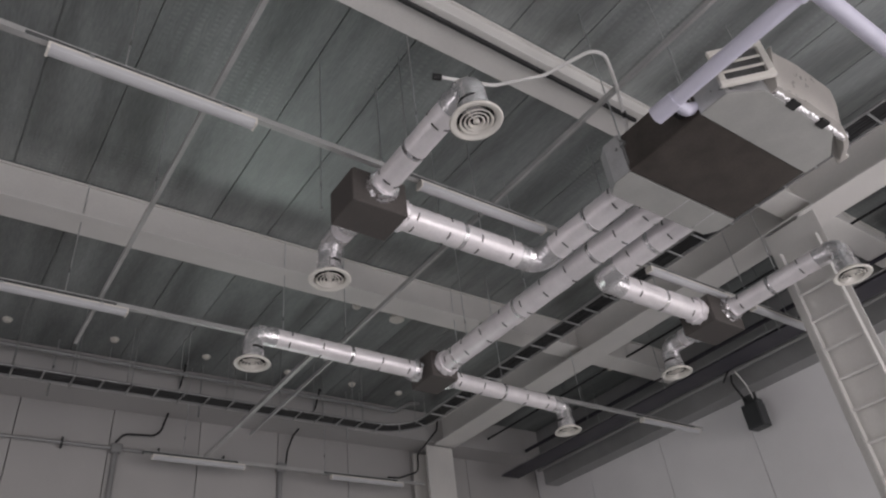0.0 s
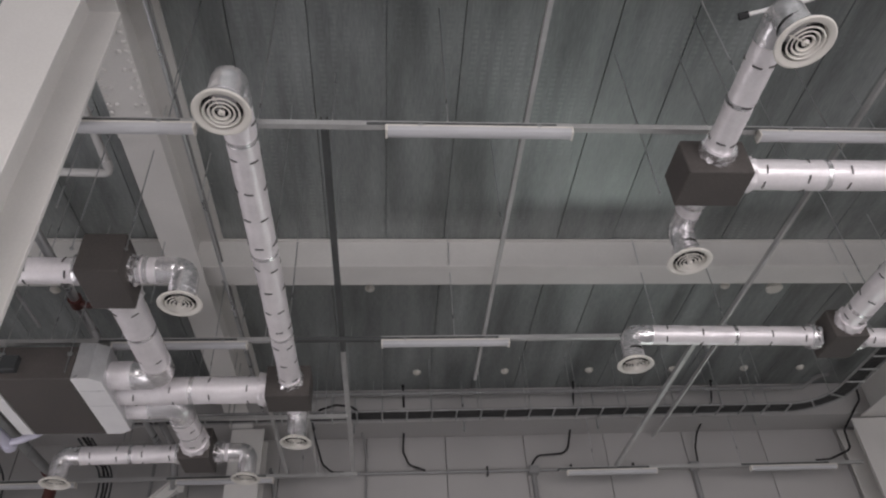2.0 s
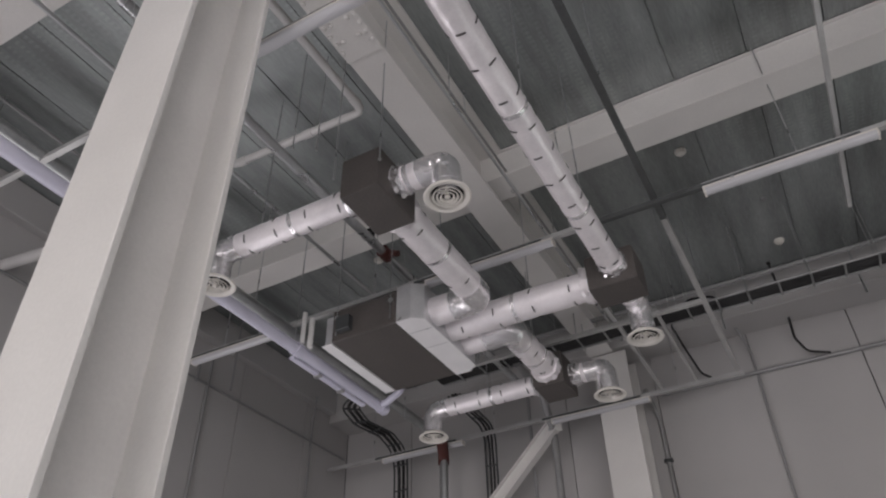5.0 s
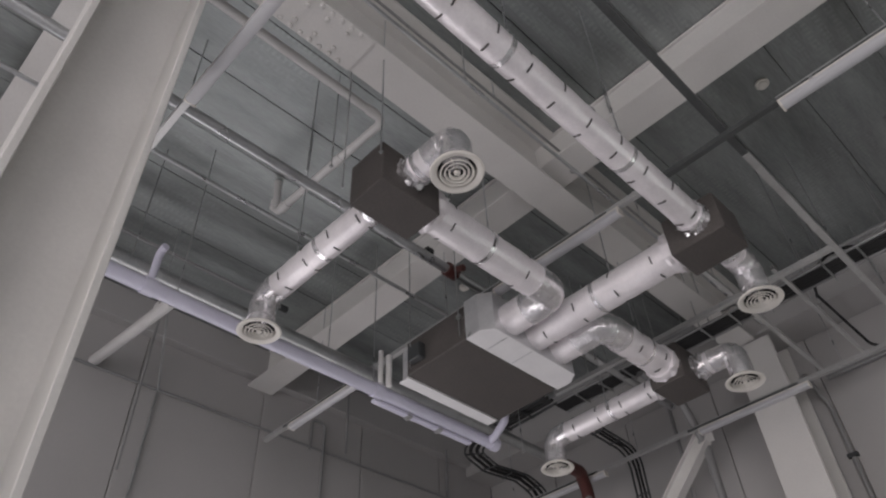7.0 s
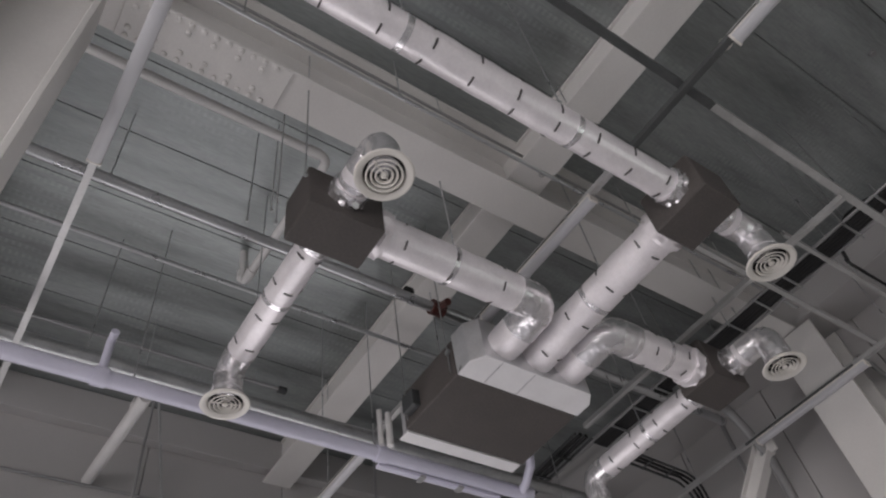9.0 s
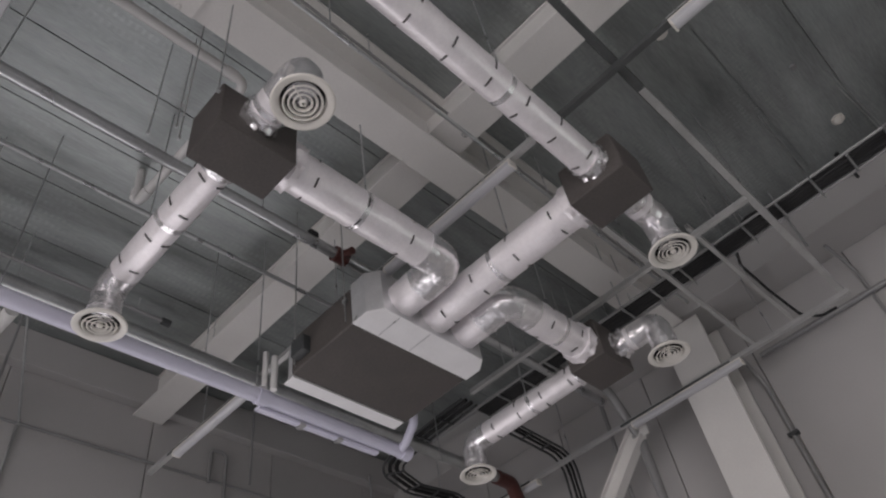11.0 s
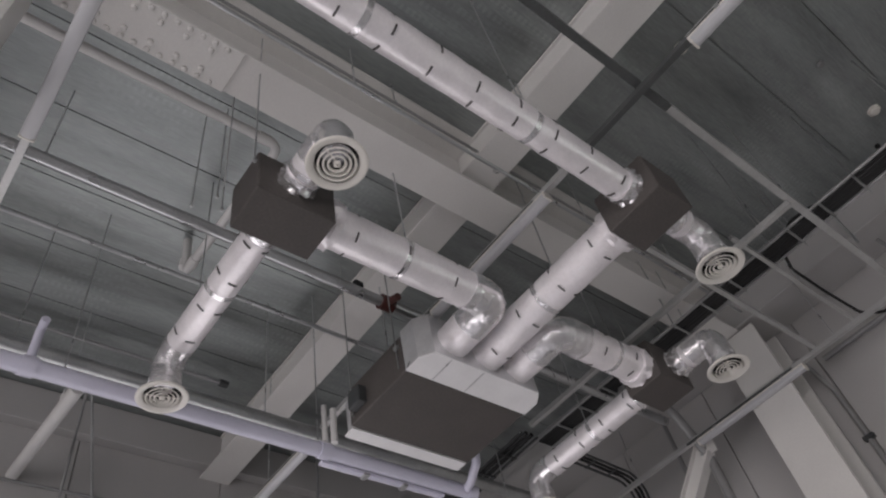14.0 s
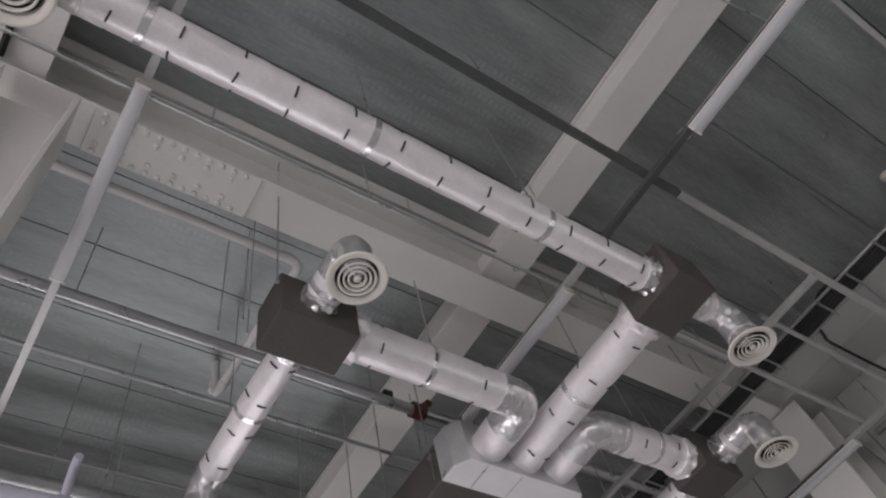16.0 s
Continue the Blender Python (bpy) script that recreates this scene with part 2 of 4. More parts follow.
# roof sheets: pans side by side with dark open seams, one mesh
bm = bmesh.new()
x = -2.84 - 0.6 * 6
while x < XE + 0.2:
    box(x + 0.0045, x + 0.5955, YS - 0.1, YN + 0.1, ZD, ZD + 0.03, bm=bm)
    x += 0.6
box(XW - 0.3, XE + 0.3, YS - 0.2, YN + 0.2, ZD + 0.035, ZD + 0.12, bm=bm)
structure("ceiling", bm, DECK, "zinc-coated roof sheets with dark seams", "ceiling")


def panel_wall(name, axis, at, out, lo, hi, joints, label):
    """A wall of upright coated panels, each a piece of its own with a dark joint behind."""
    if axis == "x":
        w = structure(name, box(lo - 0.2, hi + 0.2, at + out * 0.06, at + out * 0.2, 2.85, ZD - 0.01) if out > 0 else box(lo, hi, at - 0.2, at - 0.06, 0, ZD - 0.01), JOINT, label, "wall")
    else:
        w = structure(name, box(at + 0.06, at + 0.2, lo, hi, 0, ZD - 0.01) if out > 0 else box(at - 0.2, at - 0.06, lo, hi, 3.4 if name == "wall_west" else 0, ZD - 0.01), JOINT, label, "wall")
    cuts = [lo, *joints, hi]
    for a, b in zip(cuts, cuts[1:]):
        c0, c1 = (at, at + 0.06) if out > 0 else (at - 0.06, at)
        foot = 3.4 if name == "wall_west" and 2.5 <= a < 8.7 else 2.85 if name == "wall_north" and 3.2 < a < 5.0 else 0.003
        bmp = box(a + 0.005, b - 0.005, c0, c1, foot, ZD - 0.012, 0.004) if axis == "x" else box(c0, c1, a + 0.005, b - 0.005, foot, ZD - 0.012, 0.004)
        # east panels take the copy brightened for the light on them
        part("panel", bmp, WALL_LIT if name == "wall_east" else WALL_DIM, w)
    return w


panel_wall("wall_north", "x", YN, 1, XW, XE, [-4.75, -3.59, -2.43, -1.27, -0.1, 1.0, 2.11, 3.27, 4.43, 5.59, 6.75, 7.91], "off-white coated metal wall panels with upright joints")
panel_wall("wall_west", "y", XW, -1, YS, YN, [-2.6, -0.9, 0.8, 2.5, 4.2, 5.9, 7.3, 8.7, 10.0], "off-white coated metal wall panels with upright joints")
panel_wall("wall_east", "y", XE, 1, YS, YN, [-2.8, -1.2, 0.35, 1.9, 3.45, 5.0, 6.6, 8.15, 9.7], "off-white coated wall panels with upright joints, coloured brighter as if lit")
# lower back of the west wall on both sides of its wide door
part("backing", box(XW - 0.2, XW - 0.06, YS, 2.5, 0, 3.395), JOINT, bpy.data.objects["wall_west"])
part("backing", box(XW - 0.2, XW - 0.06, 8.7, YN, 0, 3.395), JOINT, bpy.data.objects["wall_west"])
# lower back of the north wall on both sides of its door
part("backing", box(XW - 0.2, 3.27, YN + 0.06, YN + 0.2, 0, 2.845), JOINT, bpy.data.objects["wall_north"])
part("backing", box(5.59, XE + 0.2, YN + 0.06, YN + 0.2, 0, 2.845), JOINT, bpy.data.objects["wall_north"])
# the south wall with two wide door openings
ws = structure("wall_south", box(XW + 0.003, -3.9, YS - 0.2, YS, 0, ZD - 0.01), WALL_DIM, "off-white wall with wide door openings", "wall")
part("pier", box(1.5, 2.9, YS - 0.2, YS, 0, ZD - 0.01), WALL_DIM, ws)
part("pier", box(8.3, XE + 0.2, YS - 0.2, YS, 0, ZD - 0.01), WALL_DIM, ws)
part("lintel", box(-3.9, 1.5, YS - 0.2, YS, 4.2, ZD - 0.01), WALL_DIM, ws)
part("lintel", box(2.9, 8.3, YS - 0.2, YS, 4.2, ZD - 0.01), WALL_DIM, ws)

# ---- frame: columns, main beams along y, cross beams along x ----
CX, EX = -1.735, 7.1
steel_column(-1.76, 4.0, 0.41, 0.43, 5.9, "white painted steel column near the hanging ducts")
steel_column(-1.645, 10.69, 0.42, 0.43, 5.93, "white painted steel column against the north wall")
steel_column(EX - 0.11, 10.7, 0.51, 0.43, 5.93, "white painted steel column in the north-east corner")
ec = steel_column(EX, 4.0, 0.42, 0.42, 5.93, "white painted steel column carrying a fixed ladder")
part("cover_sheet", box(-0.226, -0.215, -0.36, 0.20, 0.03, 5.9), WHITE_STEEL, ec)
mb = steel_beam("main_beam", "y", YS, 10.49, CX, 5.95, ZD - 0.002, 0.30, "deep white painted steel roof beam with a bolted splice", 0.48)
steel_beam("main_beam", "y", YS, 10.49, EX, 5.95, ZD - 0.002, 0.42, "deep white painted steel roof beam")
# splice plate with bolt heads under the bottom flange
part("splice_plate", box(CX - 0.15, CX + 0.15, 4.3, 5.32, 5.93, 5.948, 0.002), WHITE_STEEL, mb, "bolted cover plate")
bolt = lathe([(0.001, -0.018), (0.011, -0.018), (0.018, -0.012), (0.020, 0.0)], 8)
bolt_mesh = bpy.data.meshes.new("bolt")
bolt.to_mesh(bolt_mesh)
bolt.free()
bolt_mesh.materials.append(WHITE_STEEL)
rnd = random.Random(5)
for k in range(12):
    for dx in (-0.125, -0.07, 0.07, 0.125):
        if k % 2 == 0 or abs(dx) > 0.1:
            b = new("bolt", bolt_mesh)
            b.matrix_world = pose(CX + dx, 4.36 + 0.078 * k, 5.93, 0, 0, rnd.uniform(0, 60))
            b.parent = mb
for y, z0 in ((3.84, 6.06), (7.23, 6.036), (0.42, 6.06)):
    for lo, hi in ((XW, CX - 0.01), (CX + 0.01, EX - 0.01), (EX + 0.01, XE)):
        steel_beam("cross_beam", "x", lo, hi, y, z0, ZD - 0.006, 0.31, "white painted steel cross beam under the roof sheets", 0.06)
structure("wall_fascia_north", box(XW + 0.01, XE - 0.01, 10.5, YN - 0.003, 6.0, ZD - 0.006, 0.006), WALL_DIM, "off-white boxed-in edge beam over the north wall", "fascia")
structure("wall_fascia_west", box(XW + 0.003, XW + 0.12, YS + 0.01, 10.49, 6.12, ZD - 0.006, 0.006), WALL_DIM, "off-white boxed-in edge beam over the west wall", "fascia")
structure("wall_fascia_east", box(XE - 0.3, XE - 0.003, YS + 0.01, 10.49, 5.52, ZD - 0.006, 0.006), CONDUIT, "dull grey edge channel over the east wall", "fascia")

# ---- air ducts ----
ZA, ZF = 4.97, 4.665   # height of the duct axes and of the diffuser faces


def arc_patch(r, width, span):
    """A short strap lying round a duct of radius r, its middle at +z."""
    bm = bmesh.new()
    n = 5
    rows = []
    for k in range(n + 1):
        a = span * (k / n - 0.5)
        rows.append([bm.verts.new((dx, q * math.sin(a), q * math.cos(a))) for dx in (-width / 2, width / 2) for q in (r, r + 0.004)])
    for a, b in zip(rows, rows[1:]):
        bm.faces.new((a[1], a[3], b[3], b[1]))
        bm.faces.new((a[0], a[1], b[1], b[0]))
        bm.faces.new((a[3], a[2], b[2], b[3]))
    bm.faces.new((rows[0][0], rows[0][2], rows[0][3], rows[0][1]))
    bm.faces.new((rows[-1][0], rows[-1][1], rows[-1][3], rows[-1][2]))
    bmesh.ops.recalc_face_normals(bm, faces=bm.faces)
    return bm


TAB_MESH = {}


def tab_mesh(r):
    if r not in TAB_MESH:
        bm = arc_patch(r, 0.010, 0.058 / r)
        me = bpy.data.meshes.new("strap_tab")
        bm.to_mesh(me)
        bm.free()
        me.materials.append(TAB)
        TAB_MESH[r] = me
    return TAB_MESH[r]


def foil_wobble(seed, amount):
    def f(k, a):
        return 1.0 + amount * noise.noise((k * 0.9 + seed * 7.1, 1.6 * math.cos(a), 1.6 * math.sin(a)))
    return f


def duct_run(a, b, r, seed, label, bands=True):
    """A straight insulated duct from a to b with foil bands and rows of dark strap tabs."""
    a, b = Vector(a), Vector(b)
    t = thing("insulated_duct", a, label, "duct", "foil-wrapped ducts")
    d = b - a
    part("sleeve", tube(even((0, 0, 0), d, 0.06), r, 28, True, foil_wobble(seed, 0.035)), FOIL, t, smooth=True)
    rnd = random.Random(seed)
    n = int(d.length / 0.27)
    yaw = math.degrees(math.atan2(d.y, d.x))
    for k in range(n):
        s = (k + 0.5) * d.length / n
        for j in range(5):
            ang = 36 * (k % 2) + 72 * j + rnd.uniform(-7, 7)
            o = new("strap_tab", tab_mesh(r * 1.012))
            o.matrix_basis = Matrix.Translation(d * (s / d.length) + d.normalized() * rnd.uniform(-0.012, 0.012)) @ pose(0, 0, 0, 0, 0, yaw) @ pose(0, 0, 0, ang, 0, 0) @ pose(0, 0, 0, 0, 0, rnd.uniform(-9, 9))
            o.parent = t
    if bands:
        m = max(1, int(d.length / 0.85))
        for k in range(m):
            c = d * ((k + 0.75) / m) if m > 1 else d * 0.5
            u = d.normalized() * 0.018
            part("tape_band", tube([c - u, c - u * 0.8, c + u * 0.8, c + u], r * 1.022, 28, True), FOIL_SHINY, t, smooth=True)
    return t


def duct_elbow(p, d0, d1, r, bend, seed, label, lead=0.02, mat=None):
    """A quarter bend of wrinkled foil round the corner p, from direction d0 to d1."""
    p, d0, d1 = Vector(p), Vector(d0), Vector(d1)
    path = rounded([-d0 * (bend + lead), (0, 0, 0), d1 * (bend + lead)], bend, 16)
    t = thing("duct_elbow", p, label, "duct elbow", "foil duct elbows")

    def wob(k, a):
        return 1.0 + 0.05 * noise.noise((k * 1.7 + seed * 3.3, 2.2 * math.cos(a), 2.2 * math.sin(a))) + (0.022 if k % 3 == 0 else 0.0)

    part("bend", tube(path, r, 28, True, wob), mat or FOIL_SHINY, t, smooth=True)
    for q, dd in ((path[0], d0), (path[-1], d1)):
        part("tape_band", tube([q - dd * 0.02, q - dd * 0.015, q + dd * 0.015, q + dd * 0.02], r * 1.035, 28), FOIL_SHINY, t, smooth=True)
    return t


def make_diffuser():
    t = thing("air_diffuser", (0, 0, 0), "round cream-white ceiling diffuser with concentric rings", "diffuser", "round air diffusers")
    R = 0.156
    ring = part("outer_ring", lathe([(R, 0.006), (R - 0.006, 0.0), (R - 0.020, -0.001), (0.114, 0.012), (0.108, 0.040), (0.112, 0.044), (0.120, 0.020), (R - 0.018, 0.012), (R - 0.002, 0.012)], 48), PLASTIC, t, smooth=True)
    for r in (0.099, 0.074, 0.050):
        part("cone_ring", lathe([(r, 0.0), (r - 0.006, -0.003), (r - 0.012, 0.006), (r - 0.014, 0.013), (r - 0.011, 0.013), (r - 0.006, 0.004)], 40), PLASTIC, t, smooth=True)
    part("hub", lathe([(0.020, 0.002), (0.014, -0.004), (0.006, -0.005), (0.004, 0.03), (0.012, 0.03)], 24), PLASTIC, t, smooth=True)
    part("spoke", box(-0.099, 0.099, -0.0035, 0.0035, 0.010, 0.018), PLASTIC, ring)
    # throat wall and cap coloured near-black, painting the shade between the rings
    part("throat_wall", lathe([(0.108, 0.042), (0.088, 0.050), (0.085, 0.15), (0.088, 0.15), (0.091, 0.053)], 40), DEEP_SHADE, ring, smooth=True)
    part("throat", lathe([(0.085, 0.142), (0.0005, 0.143), (0.0005, 0.147), (0.085, 0.146)], 32), DEEP_SHADE, ring)
    return t


DIFF = make_diffuser()
diff_done = []


def put_diffuser(x, y, z=ZF, turn=0, tilt=(0, 0)):
    m = pose(x, y, z, tilt[0], tilt[1], turn)
    if not diff_done:
        DIFF.matrix_basis = m
        diff_done.append(DIFF)
    else:
        diff_done.append(copy_thing(DIFF, m))


def duct_box(x0, x1, y0, y1, z0, z1, collars, label):
    """A foam-lined branch box with foil collars where ducts enter: (x, y, z, dx, dy, radius)."""
    c = ((x0 + x1) / 2, (y0 + y1) / 2, z0)
    t = thing("branch_box", c, label, "duct box", "dark branch boxes")
    part("body", box(x0 - c[0], x1 - c[0], y0 - c[1], y1 - c[1], 0, z1 - z0, 0.006), FOAM, t)
    part("cover_strip", box(x0 - c[0] + 0.01, x1 - c[0] - 0.01, y0 - c[1] - 0.002, y1 - c[1] + 0.002, (z1 - z0) - 0.02, (z1 - z0) + 0.003, 0.001), FOAM, t)
    for k, (x, y, dx, dy, r) in enumerate(collars):
        p, d = Vector((x - c[0], y - c[1], ZA - z0)), Vector((dx, dy, 0))

        def crumple(i, a, k=k):
            return 1.0 + 0.22 * noise.noise((k * 5.3 + i, 3 * math.cos(a), 3 * math.sin(a)))

        part("foil_collar", tube([p - d * 0.004, p + d * 0.012, p + d * 0.03, p + d * 0.055, p + d * 0.08], r * 1.15, 36, True, crumple), FOIL if r > 0.1 else FOIL_SHINY, t, smooth=True)
    return t


RM, RB, RN, RE, RF = 0.126, 0.096, 0.096, 0.104, 0.086
DOWN = (0, 0, -1)


def drop(x, y, dx, dy, seed, r=RB, bend=0.17):
    """The last bend of a branch and its diffuser at (x, y); the branch comes along (dx, dy)."""
    duct_elbow((x, y, ZA), (dx, dy, 0), DOWN, r, bend, seed, "shiny crumpled foil elbow above a diffuser", lead=0.01)
    part_z = ZA - bend - 0.03
    t = thing("diffuser_neck", (x, y, ZF), "short foil-wrapped neck above a diffuser", "duct neck", "diffuser necks")
    part("sleeve", tube([(0, 0, 0.052), (0, 0, 0.08), (0, 0, part_z - ZF + 0.02)], RN * 0.99, 28, False, foil_wobble(seed + 50, 0.05)), FOIL_SHINY, t, smooth=True)
    put_diffuser(x, y, ZF, seed * 37 % 360, ((seed * 13 % 5 - 2) * 0.7, (seed * 7 % 5 - 2) * 0.7))


def branch(x0, y0, x1, y1, seed, r=RB):
    """A branch from a box face to a diffuser drop."""
    d = Vector((x1 - x0, y1 - y0, 0))
    u = d.normalized()
    e = Vector((x1, y1, ZA)) - u * 0.17
    if (e - Vector((x0, y0, ZA))).length > 0.12:
        duct_run((x0, y0, ZA), e, r, seed, "foil-wrapped branch duct with dark strap tabs")
    drop(x1, y1, u.x, u.y, seed, r)


# west system: unit faces +x
duct_run((-2.3, 7.57, ZA), (-0.95, 7.57, ZA), RM, 1, "foil-wrapped main duct with dark strap tabs")
duct_box(-0.94, -0.54, 7.40, 7.72, 4.81, 5.12, [(-0.94, 7.57, -1, 0, RM), (-0.715, 7.40, 0, -1, RB), (-0.715, 7.72, 0, 1, RN)], "dark foam-covered branch box with foil collars")
branch(-0.715, 7.40, -0.71, 3.955, 2)
branch(-0.715, 7.72, -0.713, 8.105, 3)
duct_run((-2.3, 7.27, ZA), (-2.06, 7.27, ZA), RM, 4, "short foil-wrapped duct at the plenum", False)
duct_elbow((-1.835, 7.27, ZA), (1, 0, 0), (0, -1, 0), RM, 0.2, 5, "wrinkled foil elbow beside the plenum")
duct_run((-1.835, 7.05, ZA), (-1.835, 5.98, ZA), RM, 6, "foil-wrapped main duct with dark strap tabs")
duct_box(-2.0, -1.69, 5.5, 5.97, 4.80, 5.13, [(-1.835, 5.97, 0, 1, RM), (-2.0, 5.72, -1, 0, RB), (-1.69, 5.72, 1, 0, RN)], "dark foam-covered branch box with foil collars")
branch(-2.0, 5.72, -3.27, 5.72, 7)
branch(-1.69, 5.72, -1.30, 5.72, 8)
duct_run((-2.3, 7.86, ZA), (-2.06, 7.86, ZA), RM, 9, "short foil-wrapped duct at the plenum", False)
duct_elbow((-1.83, 7.86, ZA), (1, 0, 0), (0, 1, 0), RM, 0.2, 10, "wrinkled foil elbow beside the plenum")
duct_run((-1.83, 8.08, ZA), (-1.83, 8.72, ZA), RM, 11, "foil-wrapped main duct with dark strap tabs")
duct_box(-1.99, -1.67, 8.72, 9.12, 4.80, 5.13, [(-1.83, 8.72, 0, -1, RM), (-1.99, 8.98, -1, 0, RB), (-1.67, 8.98, 1, 0, RN)], "dark foam-covered branch box with foil collars")
branch(-1.99, 8.98, -3.26, 8.99, 12)
branch(-1.67, 8.98, -1.32, 8.99, 13)

# east system: unit faces +y
duct_run((4.2, 3.64, ZA), (4.2, 6.5, ZA), RE, 14, "long foil-wrapped main duct with dark strap tabs")
duct_box(4.04, 4.35, 6.5, 6.88, 4.83, 5.10, [(4.2, 6.5, 0, -1, RE), (4.02, 6.73, -1, 0, RB), (4.36, 6.73, 1, 0, RB)], "dark foam-covered branch box with foil collars")
branch(4.02, 6.72, 2.27, 6.67, 15, RF)
branch(4.36, 6.74, 6.12, 6.84, 16, RF)
duct_run((3.86, 3.64, ZA), (3.86, 4.46, ZA), RE, 17, "foil-wrapped duct at the plenum with dark strap tabs")
duct_elbow((3.86, 4.68, ZA), (0, 1, 0), (-1, 0, 0), RE, 0.2, 18, "wrinkled foil elbow between main ducts")
duct_run((3.66, 4.68, ZA), (2.48, 4.68, ZA), RE, 19, "foil-wrapped main duct with dark strap tabs")
duct_box(2.05, 2.48, 4.5, 4.82, 4.81, 5.09, [(2.48, 4.68, 1, 0, RE), (2.26, 4.5, 0, -1, RB), (2.26, 4.82, 0, 1, RN)], "dark foam-covered branch box with foil collars")
branch(2.26, 4.5, 2.25, 3.44, 20, RF)
branch(2.26, 4.82, 2.26, 5.24, 21, RF)
duct_run((4.54, 3.64, ZA), (4.54, 4.42, ZA), RE, 22, "foil-wrapped duct at the plenum with dark strap tabs")
duct_elbow((4.54, 4.63, ZA), (0, 1, 0), (1, 0, 0), RE, 0.2, 23, "wrinkled foil elbow between main ducts")
duct_run((4.76, 4.63, ZA), (5.84, 4.63, ZA), RE, 24, "foil-wrapped main duct with dark strap tabs")
duct_box(5.84, 6.30, 4.48, 4.84, 4.81, 5.09, [(5.84, 4.63, -1, 0, RE), (6.11, 4.48, 0, -1, RB), (6.13, 4.84, 0, 1, RN)], "dark foam-covered branch box with foil collars")
branch(6.11, 4.48, 6.09, 3.32, 25, RF)
branch(6.13, 4.84, 6.14, 5.25, 26, RF)


# ---- air handlers ----
def prism(outline, z0, z1):
    """An upright prism over an outline of plan points."""
    bm = bmesh.new()
    lo, hi = [[bm.verts.new((x, y, z)) for x, y in outline] for z in (z0, z1)]
    bm.faces.new(lo)
    bm.faces.new(hi)
    for k in range(len(outline)):
        j = (k + 1) % len(outline)
        bm.faces.new((lo[k], lo[j], hi[j], hi[k]))
    bmesh.ops.recalc_face_normals(bm, faces=bm.faces)
    return bm


def air_handler(m, label, width, half, back, under, skin, clipped=False):
    """A ducted unit in its own axes: outlet towards +y, width along x, underside at z = 0."""
    t = thing("air_handler", (0, 0, 0), label, "air handler", "hanging air handlers")
    t.matrix_basis = m
    h, w = 0.32, width / 2
    part("casing", box(-w, w, -half, half, 0, h, 0.008), skin, t, "dark covered casing")
    # outlet plenum with clipped lower corners
    bm = bmesh.new()
    f = half + 0.002
    prof = [(-w, f), (-w, f + 0.14), (-w + 0.07, f + 0.235), (w - 0.07, f + 0.235), (w, f + 0.14), (w, f)]
    lowv = [bm.verts.new((x, y, 0.004)) for x, y in prof]
    topv = [bm.verts.new((x, y, h + 0.03)) for x, y in prof]
    bm.faces.new(lowv[::-1])
    bm.faces.new(topv)
    for k in range(len(prof)):
        bm.faces.new((lowv[k], lowv[(k + 1) % 6], topv[(k + 1) % 6], topv[k]))
    bmesh.ops.recalc_face_normals(bm, faces=bm.faces)
    outlet = part("outlet_plenum", bm, PLENUM, t, "silver foil-board outlet plenum")
    hexa = bmesh.new()
    lo2 = [hexa.verts.new((x, y, -0.004)) for x, y in prof]
    hi2 = [hexa.verts.new((x, y, 0.0035)) for x, y in prof]
    hexa.faces.new(lo2[::-1])
    hexa.faces.new(hi2)
    for k in range(len(prof)):
        hexa.faces.new((lo2[k], lo2[(k + 1) % 6], hi2[(k + 1) % 6], hi2[k]))
    bmesh.ops.recalc_face_normals(hexa, faces=hexa.faces)
    part("lower_face", hexa, under, outlet, "pale underside of the plenum")
    if clipped:
        rear = [(-w, -half - 0.002), (-w, -half - 0.2), (-w + 0.2, -half - back), (w - 0.2, -half - back), (w, -half - 0.2), (w, -half - 0.002)]
        inlet = part("return_plenum", prism(rear, 0.006, h - 0.01), PLENUM, t, "silver return plenum with clipped corners")
        part("return_strip", prism(rear, -0.005, 0.005), under, inlet, "grey underside of the return")
    else:
        inlet = part("return_plenum", box(-w + 0.04, w - 0.04, -half - back + 0.015, -half - 0.002, 0.01, h - 0.02, 0.006), PLENUM, t, "silver return plenum")
        part("return_strip", box(-w + 0.02, w - 0.02, -half - back, -half - 0.005, -0.006, 0.008, 0.002), under, inlet, "pale underside strip of the return")
    for sx in (-1, 1):
        for sy in (-0.28, 0.28):
            br = part("hanger_bracket", box(sx * w - 0.02 if sx < 0 else w - 0.02, -w + 0.02 if sx < 0 else w + 0.02, sy - 0.02, sy + 0.02, 0.22, 0.25), GALV, t)
            part("hanger_rod", tube([(sx * (w + 0.012), sy, 0.05), (sx * (w + 0.012), sy, ZD - m.translation.z)], 0.005, 8), GALV, br)
    for k in (2.15, 3.2):
        part("seam_tape", box(-w + k * w / 2 - 0.005, -w + k * w / 2 + 0.005, f + 0.01, f + 0.225, -0.0055, -0.004), PLENUM, outlet)
    part("pipe_stub", tube(rounded([(-w - 0.06, -half + 0.12, 0.10), (-w + 0.02, -half + 0.12, 0.10)], 0.03), 0.03, 12), BLACK, t)
    part("terminal_box", box(w, w + 0.07, -half + 0.08, -half + 0.22, 0.06, 0.2, 0.006), DARKBOX, t)
    return t


air_handler(pose(-2.838, 7.56, 4.806, 0, 0, -90), "dark foam-covered air handler with silver plenum hung from the roof", 1.08, 0.332, 0.115, BOARD_WHITE, FOAM)
air_handler(pose(4.14, 3.125, 4.835, 0, 0, 0), "dark foam-covered air handler with silver plenum hung from the roof", 1.15, 0.30, 0.335, RETURN_GREY, BROWN_BOARD, True)

# ---- lighting rails and batten lights ----
ZR = 5.25   # underside of the rails


